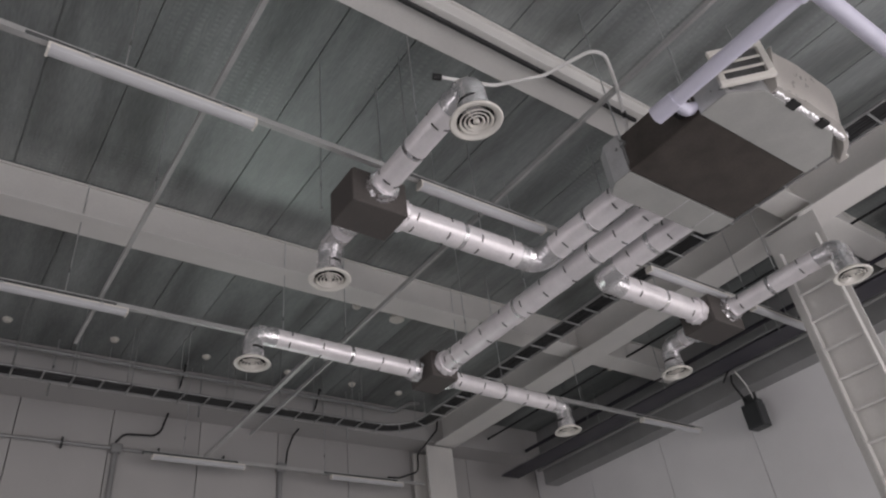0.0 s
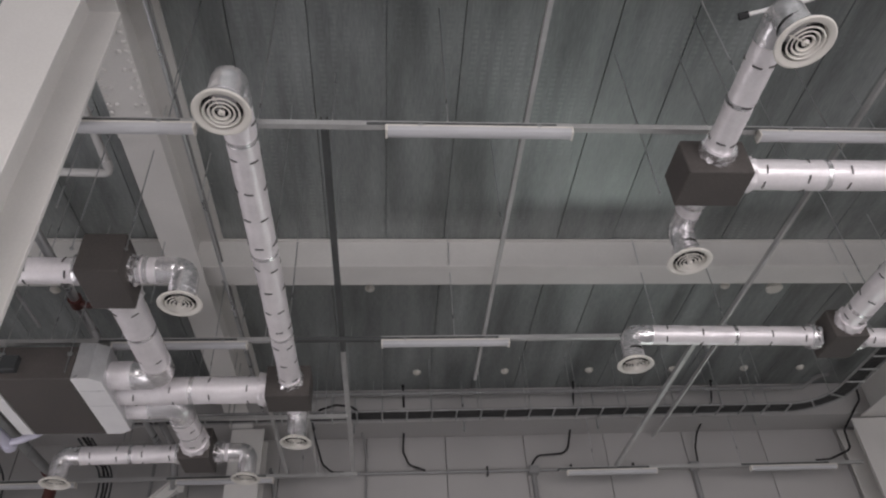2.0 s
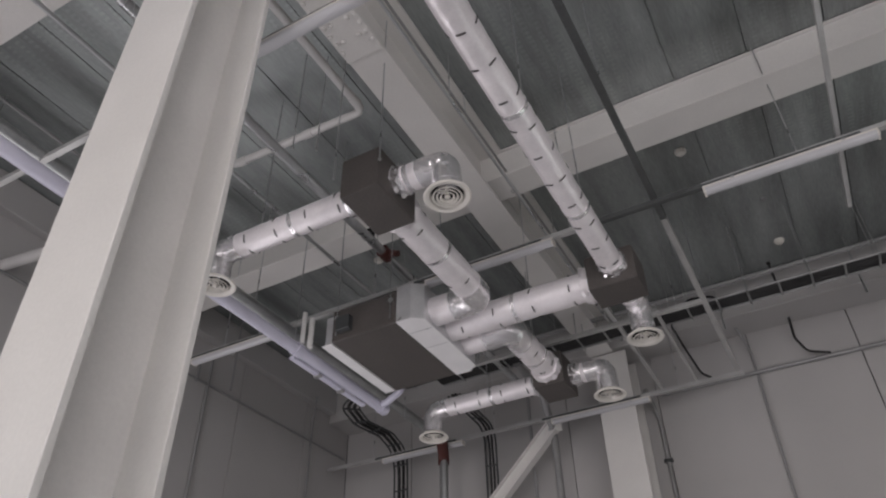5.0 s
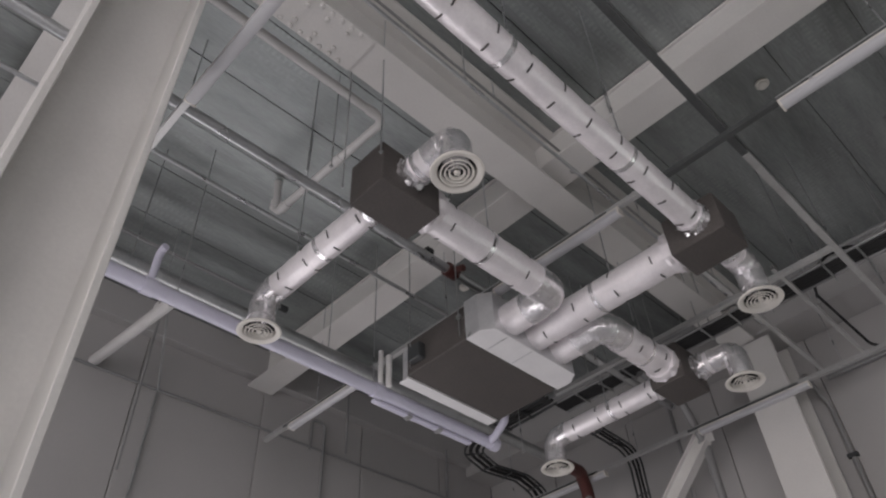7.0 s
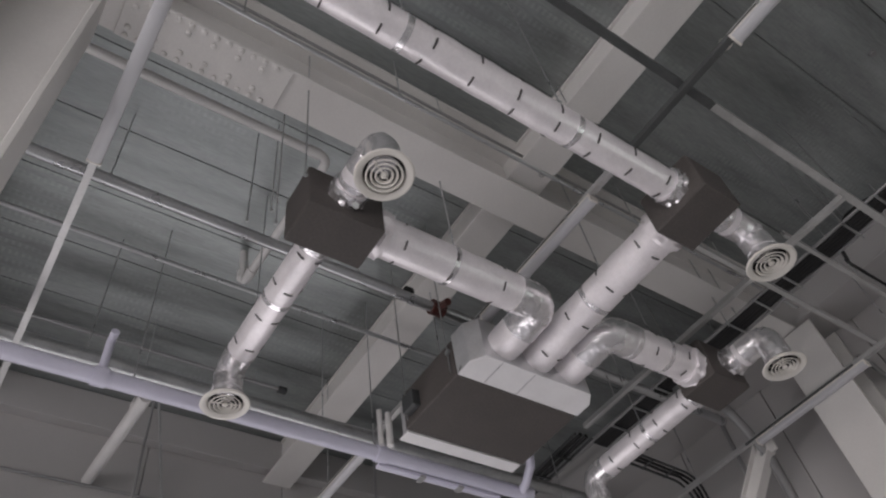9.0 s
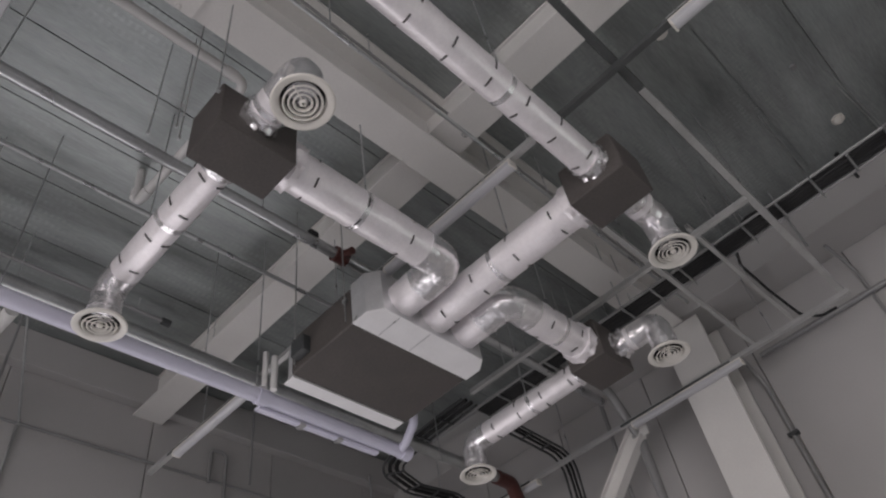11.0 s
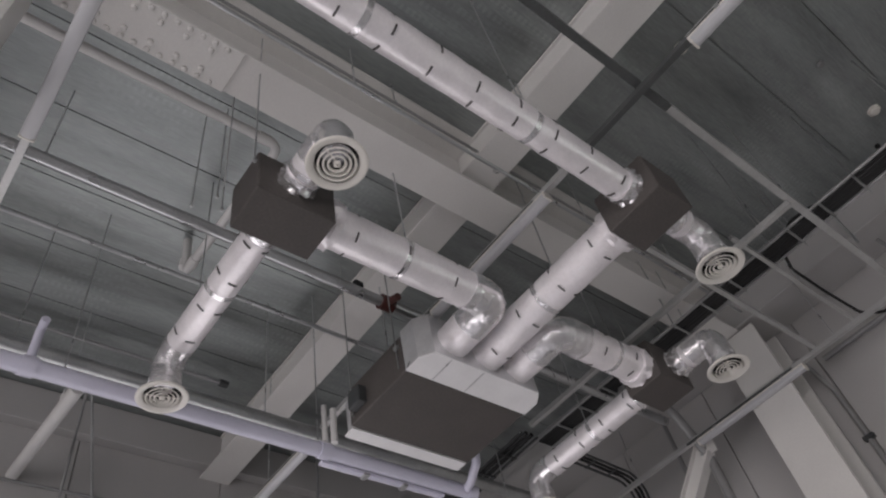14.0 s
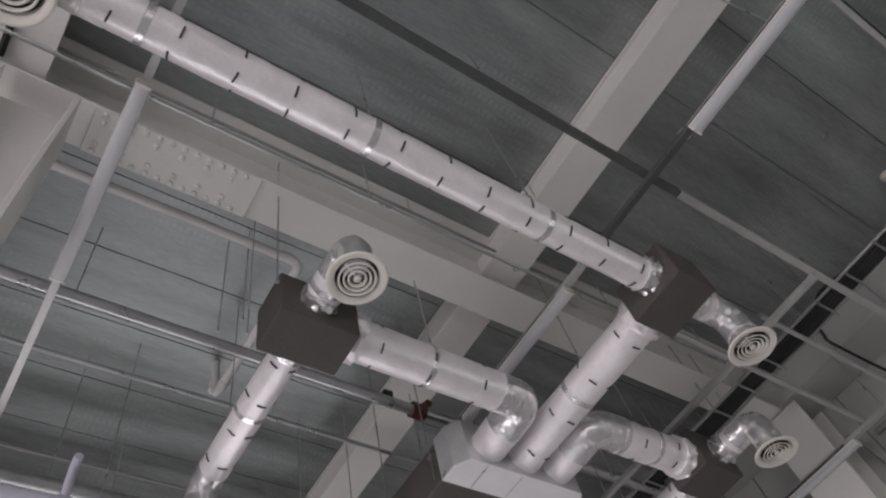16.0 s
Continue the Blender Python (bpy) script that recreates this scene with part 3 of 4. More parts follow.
def light_rail(axis, at, lo, hi, label, z=ZR, w=0.041, mat=None):
    """A galvanised slotted channel, open side up."""
    t = thing("light_rail", (0, 0, 0), label, "rail", "hanging lighting rails")

    def piece(nm, c0, c1, za, zb):
        part(nm, box(lo, hi, c0, c1, za, zb) if axis == "x" else box(c0, c1, lo, hi, za, zb), mat or RAIL_GREY, t)

    piece("channel_base", at - w / 2, at + w / 2, z, z + 0.003)
    piece("channel_side", at - w / 2, at - w / 2 + 0.003, z + 0.003, z + 0.041)
    piece("channel_side", at + w / 2 - 0.003, at + w / 2, z + 0.003, z + 0.041)
    piece("channel_lip", at - w / 2 + 0.003, at - w / 2 + 0.011, z + 0.038, z + 0.041)
    piece("channel_lip", at + w / 2 - 0.011, at + w / 2 - 0.003, z + 0.038, z + 0.041)
    return t


light_rail("x", 4.485, XW + 0.1, 7.85, "grey galvanised lighting rail carrying batten lights", ZR - 0.085)
light_rail("x", 7.185, -5.51, -0.752, "grey galvanised lighting rail carrying batten lights")
# this stretch is coloured dark for the dark surroundings it reflects
light_rail("x", 7.185, -0.75, 0.11, "galvanised lighting rail between two batten lights, its dark reflection painted in", mat=RAIL_DARK)
light_rail("x", 7.185, 0.112, 9.25, "grey galvanised lighting rail carrying batten lights")
light_rail("x", 10.44, -5.75, -0.2, "grey galvanised lighting rail before the north wall")
light_rail("x", 10.44, 2.42, 6.6, "grey galvanised lighting rail before the north wall")
# southern half of the cross rail, dark reflection put into its colour
light_rail("y", -0.25, 4.55, 7.45, "galvanised cross rail over the lighting rails, dark reflection painted in", ZR + 0.043, 0.05, RAIL_DARK)
light_rail("y", -0.25, 7.452, 10.46, "dull galvanised cross rail over the lighting rails", ZR + 0.043, 0.05)
light_rail("y", 1.08, 1.5, 8.05, "thin galvanised cross rail over the lighting rails", ZR + 0.043, 0.03)
light_rail("y", 3.36, 0.6, 7.45, "thin galvanised cross rail over the lighting rails", ZR + 0.043, 0.025)
light_rail("x", 8.78, -3.0, -0.26, "dull galvanised rail near the north cable ladder", ZR + 0.0)
light_rail("y", -1.09, 8.1, 10.46, "galvanised cross rail near the north column", ZR + 0.043, 0.035)
light_rail("y", -0.70, 8.7, 10.42, "thin galvanised cross rail near the north wall", ZR + 0.043, 0.028)
light_rail("y", 3.2, 7.165, 10.5, "galvanised cross rail near the north wall", ZR + 0.043, 0.045)
light_rail("y", 3.44, 7.165, 9.6, "thin galvanised cross rail near the north wall", ZR + 0.043, 0.02)


def make_batten():
    t = thing("batten_light", (0, 0, 0), "switched-off white batten light with frosted lens on a rail", "batten light", "batten lights")
    # near-black strip for the dark gap line above the batten
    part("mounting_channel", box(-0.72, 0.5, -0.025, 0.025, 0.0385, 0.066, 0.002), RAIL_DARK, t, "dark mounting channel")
    part("housing", box(-0.6, 0.6, -0.035, 0.035, 0.018, 0.036, 0.003), PLASTIC, t)
    bm = bmesh.new()
    prof = [(-0.035, 0.018), (-0.038, 0.004), (-0.034, -0.014), (-0.018, -0.024), (0.018, -0.024), (0.034, -0.014), (0.038, 0.004), (0.035, 0.018)]
    ends = [[bm.verts.new((sx * 0.588, y, z)) for y, z in prof] for sx in (-1, 1)]
    for k in range(7):
        bm.faces.new((ends[0][k], ends[0][k + 1], ends[1][k + 1], ends[1][k]))
    bmesh.ops.recalc_face_normals(bm, faces=bm.faces)
    lens = part("lens", bm, LENS, t, "frosted lens", smooth=True)
    for sx in (-1, 1):
        part("end_cap", box(sx * 0.594 - 0.008, sx * 0.594 + 0.008, -0.039, 0.039, -0.025, 0.034, 0.004), PLASTIC, lens)
    for sx in (-0.38, 0.38):
        part("clip", box(sx - 0.012, sx + 0.012, -0.040, 0.040, 0.022, 0.042, 0.001), GALV, t)
    return t


BATTEN = make_batten()
spots = [(x, 4.485, ZR - 0.123) for x in (0.75, -1.62, 3.19, 5.65, 7.2)]
spots += [(x, 7.185, ZR - 0.038) for x in (0.715, -1.70, -4.45, 3.1, 8.55)]
spots += [(x, 10.44, ZR - 0.038) for x in (-1.845, -4.245, 3.12, 5.6)]
for k, (x, y, z) in enumerate(spots):
    m = pose(x, y, z)
    if k:
        copy_thing(BATTEN, m)
    else:
        BATTEN.matrix_basis = m


# ---- threaded rods that hang rails and ducts from the roof ----
def rod(x, y, z0, z1=ZD, r=0.005, dx=0.0, dy=0.0):
    t = thing("hanger_rod", (x, y, z0), "thin galvanised threaded rod hanging from the roof", "hanger rod", "hanger rods")
    part("rod", tube([(0, 0, 0), (dx, dy, z1 - z0)], r, 6), PIPE_SILVER, t)
    part("nut", box(-0.011, 0.011, -0.011, 0.011, 0.01, 0.022, 0.002), GALV, t)


for x in (-4.9, -3.1, -1.2, 0.55, 2.52, 4.7, 6.6):
    rod(x, 4.485, ZR - 0.065)
    rod(x + 0.25, 7.185, ZR + 0.02)
for x in (-5.0, -3.2, -0.9, 2.9, 4.9):
    rod(x, 10.44, ZR + 0.02)
for y in (5.1, 6.0, 8.9):
    rod(-0.25, y, ZR + 0.06)
for x, y in ((-2.6, 8.78), (-0.5, 8.78)):
    rod(x, y, ZR + 0.02)
for x, y in ((-1.09, 8.5), (-0.70, 9.7)):
    rod(x, y, ZR + 0.06)
for y in (2.6, 5.75):
    rod(1.08, y, ZR + 0.06)
    rod(3.36, y - 0.5, ZR + 0.06)
for x, y in ((-0.63, 4.4), (-0.63, 5.45), (-0.63, 6.45), (-2.9, 5.72), (-1.835, 6.6), (-1.5, 7.57), (-1.83, 8.4), (-2.6, 8.985), (3.3, 4.68), (4.2, 5.2), (4.2, 6.1), (3.2, 6.70), (5.2, 6.79), (5.3, 4.63), (6.1, 3.9), (2.26, 4.0)):
    rod(x, y, ZA + 0.04)
for x, y in ((-2.03, 5.46), (-1.66, 5.46), (2.0, 4.86), (2.53, 4.86), (-2.41, 5.42), (-2.27, 5.52)):
    rod(x, y, ZA - 0.02 if x > -2.2 else 5.4)


# ---- pipes ----
def pipe(name, pts, r, mat, label, category, bend=0.06, joints=(), jmat=None, segs=16, group=""):
    t = thing(name, (0, 0, 0), label, category, group)
    part("pipe", tube(rounded(pts, bend, 6), r, segs), mat, t, smooth=True)
    for a, d in joints:
        a, d = Vector(a), Vector(d).normalized()
        part("coupling", tube([a - d * 0.045, a - d * 0.042, a + d * 0.042, a + d * 0.045], r * 1.18, segs), jmat or mat, t, smooth=True)
    return t


dp = pipe("drain_pipe", [(-3.57, -2.5, 4.87), (-3.57, 8.5, 4.87)], 0.055, PVC, "lavender-white plastic drain pipe hung beside the air handler", "pipe", joints=[((-3.57, y, 4.87), (0, 1, 0)) for y in (0.8, 3.6, 5.0, 7.05, 8.46)])
part("elbow", tube(rounded([(-3.57, 8.40, 4.87), (-3.44, 8.36, 4.87), (-3.22, 8.24, 4.88), (-3.16, 8.19, 4.92), (-3.16, 8.12, 4.93)], 0.05), 0.036, 14), PVC, dp, smooth=True)
part("vent_riser", tube(rounded([(-3.57, 5.0, 4.88), (-3.55, 5.0, 5.17), (-3.47, 5.0, 5.18)], 0.05), 0.028, 12), PVC, dp, smooth=True)
part("vent_riser", tube([(-3.50, 7.02, 4.9), (-3.50, 7.02, 5.22)], 0.022, 12), PVC_WHITE, dp, smooth=True)
part("vent_riser", tube([(-3.44, 7.06, 4.86), (-3.44, 7.06, 5.16)], 0.026, 12), PVC_WHITE, dp, smooth=True)
part("support_strip", box(-3.655, -3.60, 7.05, 8.2, 4.795, 4.822, 0.003), PVC, dp, "white support strip under the pipe")
for y in (7.42, 7.78):
    part("strip_clip", box(-3.67, -3.595, y, y + 0.05, 4.786, 4.81, 0.003), CONDUIT, dp)
d2 = pipe("drain_pipe", [(3.36, -2.5, 4.87), (3.36, 2.97, 4.87)], 0.05, PVC, "lavender-white plastic drain pipe hung beside the air handler", "pipe", joints=[((3.36, 2.88, 4.87), (0, 1, 0)), ((3.36, 1.95, 4.87), (0, 1, 0))])
part("branch", tube([(3.38, 1.92, 4.87), (7.2, 1.92, 4.90)], 0.05, 16), PVC, d2, smooth=True)
part("end_cap", tube([(3.36, 2.90, 4.87), (3.36, 2.905, 4.87), (3.36, 2.99, 4.87), (3.36, 3.0, 4.87)], 0.06, 16), PVC, d2, smooth=True)
part("elbow", tube(rounded([(3.36, 2.86, 4.87), (3.5, 2.87, 4.88), (3.6, 2.85, 4.93)], 0.05), 0.042, 14), PVC, d2, smooth=True)
pipe("vent_pipe", [(-2.13, -2.5, 6.09), (-2.13, 5.86, 6.09), (-3.48, 5.81, 6.08), (-3.52, 5.80, ZD)], 0.034, PVC_WHITE, "white plastic pipe with elbows under the roof", "pipe", 0.07, [((-2.13, 5.74, 6.09), (0, 1, 0)), ((-3.36, 5.815, 6.08), (1, 0, 0)), ((-3.51, 5.80, 6.2), (0, 0, 1)), ((-2.67, 5.84, 6.085), (1, 0, 0))])
pipe("vent_pipe", [(-4.3, 5.45, 5.42), (XW, 5.44, 5.64)], 0.052, PVC_WHITE, "white plastic stub pipe entering the west wall", "pipe", 0.08, [((-4.48, 5.45, 5.475), (1, 0, -0.14))])
rod(-4.6, 5.45, 5.53)
sm = pipe("sprinkler_main", [(-2.69, -2.5, 5.65), (-2.69, 9.9, 5.65), (-2.69, 10.49, 5.65)], 0.042, PIPE_SILVER, "galvanised sprinkler main with a red coupling", "pipe", joints=[((-2.69, 3.0, 5.65), (0, 1, 0))])
part("red_coupling", tube([(-2.69, 7.04, 5.65), (-2.69, 7.045, 5.65), (-2.69, 7.15, 5.65), (-2.69, 7.155, 5.65)], 0.062, 16), RED, sm, "dark red grooved coupling", smooth=True)
part("tee_outlet", tube([(-2.69, 7.1, 5.65), (-2.60, 7.1, 5.62), (-2.55, 7.1, 5.60)], 0.03, 12), RED, sm, smooth=True)
part("valve", box(-2.72, -2.66, 6.80, 6.88, 5.69, 5.75, 0.008), BLACK, sm)
w2 = pipe("sprinkler_riser", [(-3.83, -2.5, 5.21), (-3.83, 10.2, 5.23), (-3.94, 10.45, 5.10), (-3.96, 10.5, 0.0)], 0.054, GALV, "galvanised sprinkler pipe turning down the north wall", "pipe", 0.12)
part("red_elbow", tube(rounded([(-3.83, 9.98, 5.23), (-3.84, 10.22, 5.235), (-3.94, 10.45, 5.10), (-3.96, 10.48, 5.0)], 0.14), 0.072, 16), RED, w2, "dark red grooved elbow", smooth=True)
pipe("conduit", [(-3.40, -2.5, 5.9), (-3.37, 7.9, 5.9)], 0.018, PIPE_SILVER, "thin galvanised conduit under the roof", "conduit", group="conduits")
pipe("conduit", [(-1.405, -2.5, 5.96), (-1.405, 10.3, 5.96)], 0.014, PIPE_SILVER, "thin galvanised conduit along the main beam", "conduit", group="conduits")
pipe("wall_pipe", [(-2.50, 10.62, 0.0), (-2.50, 10.62, 5.15), (-2.50, 10.3, 5.6), (-2.5, 9.6, 5.62)], 0.045, CONDUIT, "grey pipe down the north wall", "pipe", 0.2)
pipe("wall_pipe", [(-2.83, 10.7, 0.0), (-2.83, 10.7, 5.9)], 0.022, CONDUIT, "thin grey pipe down the north wall", "pipe")
for y in (4.6, 6.4, 8.3):
    rod(-2.69, y, 5.69)
    rod(-3.83, y + 0.3, 5.26)
    rod(-3.57, y + 0.6, 4.92)

# ---- cable ladders ----
def cable_ladder(name, pts, width, label, cables, bend=0.55, rung=0.3, hang=True, hue=None, rails=None):
    """Two side rails with rungs and a bed of black cables along a path."""
    t = thing(name, (0, 0, 0), label, "cable tray")
    path = rounded(pts, bend, 8)
    fine = [path[0]]
    for a, b in zip(path, path[1:]):
        fine += even(a, b, 0.15)[1:]

    def offset(k, s, dz):
        a, b = fine[max(k - 1, 0)], fine[min(k + 1, len(fine) - 1)]
        d = (b - a).normalized()
        side = Vector((d.y, -d.x, 0))
        side = side.normalized() if side.length > 0.05 else Vector((1, 0, 0))
        up = side.cross(d)
        return fine[k] + side * s + up * dz

    n = len(fine)
    for s in (-width / 2, width / 2):
        part("side_rail", tube([offset(k, s, 0.02) for k in range(n)], 0.013, 6), rails or CONDUIT, t)
    for c in range(cables):
        s = (c + 0.5) / cables * (width - 0.06) - (width - 0.06) / 2
        part("cable", tube([offset(k, s + 0.008 * noise.noise((k * 0.4, c * 3.1, 0)), 0.03 + 0.01 * noise.noise((k * 0.3, c * 2.0, 5))) for k in range(n)], 0.5 * (width - 0.05) / max(cables, 4) + 0.003, 6), hue or BLACK, t, smooth=True)
    run = 0.0
    for k in range(1, n):
        run += (fine[k] - fine[k - 1]).length
        if run > rung:
            run = 0.0
            part("rung", tube([offset(k, -width / 2, 0.0), offset(k, width / 2, 0.0)], 0.011, 6), rails or GALV, t)
            if hang and k % 4 == 0 and fine[k].z > 5:
                for s in (-width / 2 - 0.012, width / 2 + 0.012):
                    p = offset(k, s, 0.0)
                    part("hanger_rod", tube([p - Vector((0, 0, 0.03)), (p.x, p.y, ZD)], 0.006, 6), GALV, t)
    return t


cable_ladder("cable_ladder", [(-3.38, 9.7, 5.47), (-3.38, 10.64, 5.42), (-3.38, 10.66, 3.0)], 0.15, "short cable ladder with black cables turning down the north wall", 2, 0.2, 0.3, False, rails=DARKBOX)
cable_ladder("cable_ladder", [(-3.5, 9.56, 5.62), (5.79, 9.52, 5.62), (5.79, -2.0, 5.62)], 0.24, "grey cable ladder filled with black cables below the roof", 5)
cable_ladder("cable_ladder", [(-3.3, 9.1, 5.45), (-4.15, 9.14, 5.45), (-4.60, 9.25, 5.45), (-4.74, 9.75, 5.45), (-4.66, 10.2, 5.44), (-4.70, 10.62, 5.36), (-4.68, 10.66, 2.8)], 0.2, "curved cable ladder with black cables dropping down the north wall", 2, 0.3, 0.3, False, rails=DARKBOX)
t = cable_ladder("cable_ladder", [(8.45, 10.5, 5.6), (8.35, -2.0, 5.6)], 0.34, "cable ladder packed with dark cables along the east wall", 10, rung=0.8, hue=INK)
part("tray_base", box(8.22, 8.60, -2.0, 10.49, 5.572, 5.582), INK, t, "dark tray sheet")
pipe("conduit", [(9.0, 10.4, 5.72), (9.0, -2.0, 5.72)], 0.03, CONDUIT, "grey conduit along the east wall", "conduit", group="conduits")
pipe("conduit", [(8.8, 10.4, 6.05), (8.8, -2.0, 6.05)], 0.03, INK, "grey conduit along the east wall", "conduit", group="conduits")
pipe("conduit", [(8.05, 10.49, 6.2), (8.05, YS + 0.005, 6.2)], 0.015, BLACK, "black cable line along the east bay", "conduit", group="conduits")
for y in (-1.0, 2.2, 5.4, 8.6):
    rod(8.05, y, 6.2)
    rod(8.8, y, 6.05)
    rod(9.0, y + 0.2, 5.72)
pipe("conduit", [(-1.47, -2.5, 6.22), (-1.47, 10.3, 6.22)], 0.011, CONDUIT, "thin grey conduit along the main beam", "conduit", group="conduits")
for y in (1.5, 6.4, 9.4):
    rod(-1.47, y, 6.22)
for y in (4.9, 6.0, 8.2):
    rod(-1.405, y, 5.97)

pipe("beam_cable", [(CX + 0.15, 3.75, 6.039), (4.42, 3.75, 6.039)], 0.02, BLACK, "thin dark line along the underside of the cross beam flange", "cable")

# ---- black drop cables from the cable ladder to the north rail ----
def cable(pts, r, mat, label, bend=0.3):
    t = thing("drop_cable", pts[0], label, "cable", "drop cables")
    o = Vector(pts[0])
    part("sheath", tube([p - o for p in rounded(pts, bend, 6)], r, 8), mat, t, smooth=True)
    part("gland", tube([(0, 0, -0.02), (0, 0, 0.015)], r * 1.6, 8), BLACK, t)
    return t


for pts in (
    [(-0.12, 9.58, 5.66), (-0.25, 9.58, 5.78), (-0.45, 9.6, 5.82), (-0.66, 9.75, 5.83), (-0.79, 10.2, 5.90), (-0.80, 10.85, 5.95), (-0.69, 10.9, 5.60), (-0.55, 10.92, 5.49), (-0.40, 10.92, 5.485)],
    [(0.40, 10.40, ZD), (0.41, 10.44, 6.25), (0.42, 10.85, 6.1), (0.40, 10.88, 5.75), (0.48, 10.9, 5.56), (0.70, 10.92, 5.49)],
    [(2.79, 10.36, ZD), (2.77, 10.44, 6.25), (2.78, 10.85, 6.05), (2.70, 10.88, 5.74), (2.62, 10.88, 5.67), (2.25, 10.89, 5.65), (2.17, 10.92, 5.53)],
    [(4.80, 10.38, ZD), (4.75, 10.44, 6.2), (4.60, 10.85, 5.93), (4.53, 10.88, 5.72), (4.52, 10.92, 5.48)],
    [(6.96, 10.40, ZD), (6.96, 10.46, 6.2), (6.55, 10.48, 5.75), (6.50, 10.44, 5.45), (6.15, 10.44, 5.32), (5.95, 10.44, 5.31)],
):
    cable(pts, 0.014, BLACK, "black cable dropping from the roof to the rail", 0.12)
pipe("wall_pipe", [(-5.2, 10.25, 6.30), (6.02, 10.25, 6.30), (6.3, 10.25, 6.46), (6.5, 10.25, ZD)], 0.03, CONDUIT, "dull grey pipe along the top of the north wall", "pipe", 0.1, joints=[((5.9, 10.25, 6.30), (1, 0, 0)), ((2.0, 10.25, 6.30), (1, 0, 0))])
for x in (-4.3, -2.2, 0.0, 1.8, 3.6, 5.4):
    rod(x, 10.25, 6.31)
pipe("conduit", [(-4.82, -2.5, 6.35), (-4.82, 6.79, 6.35)], 0.018, CONDUIT, "thin grey conduit under the roof with a dark end cap", "conduit", group="conduits")
t = thing("end_cap", (-4.82, 6.79, 6.35), "dark cap on the end of a roof conduit", "cap")
part("cap", tube([(0, -0.05, 0), (0, -0.045, 0), (0, 0.025, 0), (0, 0.03, 0)], 0.036, 12), DARKBOX, t)
for y in (1.0, 4.2, 6.5):
    rod(-4.82, y, 6.36)
for x in (-0.25, 1.2, 3.0, 5.2):
    pipe("drop_conduit", [(x, 10.3, ZD), (x, 10.3, 5.75)], 0.011, GALV, "thin galvanised drop rod before the north wall", "conduit", group="conduits")

# ---- strips, boxes and conduits on the walls ----
for x in (2.19, 4.46):
    pipe("wall_strip", [(x, YN - 0.035, 0), (x, YN - 0.035, 5.43)], 0.036, CONDUIT, "grey upright conduit on the north wall", "conduit", group="wall conduits")
    t = thing("junction_box", (x, YN - 0.065, 5.465), "grey junction box on the conduit along the north wall", "junction box", "junction boxes")
    part("body", box(-0.07, 0.07, -0.04, 0.05, -0.06, 0.06, 0.012), CONDUIT, t)
    part("lid", box(-0.055, 0.055, -0.046, -0.04, -0.045, 0.045, 0.002), CONDUIT, t)
pipe("wall_conduit", [(-1.2, YN - 0.055, 5.475), (6.7, YN - 0.055, 5.455)], 0.024, CONDUIT, "grey conduit along the north wall with clamps and boxes", "conduit", group="wall conduits")
pipe("wall_strip", [(-0.10, YN - 0.02, 0), (-0.10, YN - 0.02, 5.75), (-0.16, YN - 0.3, 5.95)], 0.016, CONDUIT, "thin grey conduit on the north wall", "conduit", group="wall conduits")
pipe("wall_strip", [(-1.26, YN - 0.02, 0), (-1.30, YN - 0.02, 5.2), (-1.34, 10.75, 5.5), (-1.31, 10.45, 5.3)], 0.022, CONDUIT, "grey conduit beside the north column", "conduit", group="wall conduits", bend=0.12)
t = thing("pipe_clamp", (-1.29, YN, 4.68), "dark pipe clamp on a wall conduit", "clamp", "pipe clamps")
part("strap", box(-0.05, 0.05, -0.05, 0.0, -0.02, 0.02, 0.004), DARKBOX, t)
for x in (1.55, 2.72, 3.6):
    t = thing("rail_clamp", (x, YN - 0.055, 5.47), "dark clamp on the wall conduit", "clamp", "rail clamps")
    part("strap", box(-0.012, 0.012, -0.03, 0.03, -0.07, 0.06, 0.003), DARKBOX, t)
pipe("wall_strip", [(XW + 0.02, -2.0, 5.55), (XW + 0.02, 10.9, 5.6)], 0.014, CONDUIT, "thin grey conduit along the west wall", "conduit", group="wall conduits")
pipe("wall_strip", [(XW + 0.022, 8.14, 0.0), (XW + 0.022, 8.13, 5.93), (XW + 0.022, 7.95, 5.94), (XW + 0.022, 7.95, 5.56)], 0.018, CONDUIT, "grey conduit down the west wall", "conduit", group="wall conduits")
pipe("wall_strip", [(XW + 0.022, 10.08, 0.0), (XW + 0.022, 10.12, 5.95), (XW + 0.2, 9.95, 6.15)], 0.016, CONDUIT, "grey conduit down the west wall", "conduit", group="wall conduits")
pipe("wall_strip", [(XW + 0.022, 6.0, 0.0), (XW + 0.022, 6.1, 5.6), (-5.2, 5.72, 6.3)], 0.012, GALV, "thin conduit down the west wall", "conduit", group="wall conduits")
pipe("drop_conduit", [(XW + 0.25, 8.28, ZD), (XW + 0.25, 8.28, 5.52)], 0.014, CONDUIT, "grey drop rod before the west wall", "conduit", group="conduits")
pipe("drop_conduit", [(XW + 0.6, 5.72, ZD), (XW + 0.6, 5.72, 4.4)], 0.012, CONDUIT, "grey drop rod before the west wall", "conduit", group="conduits")

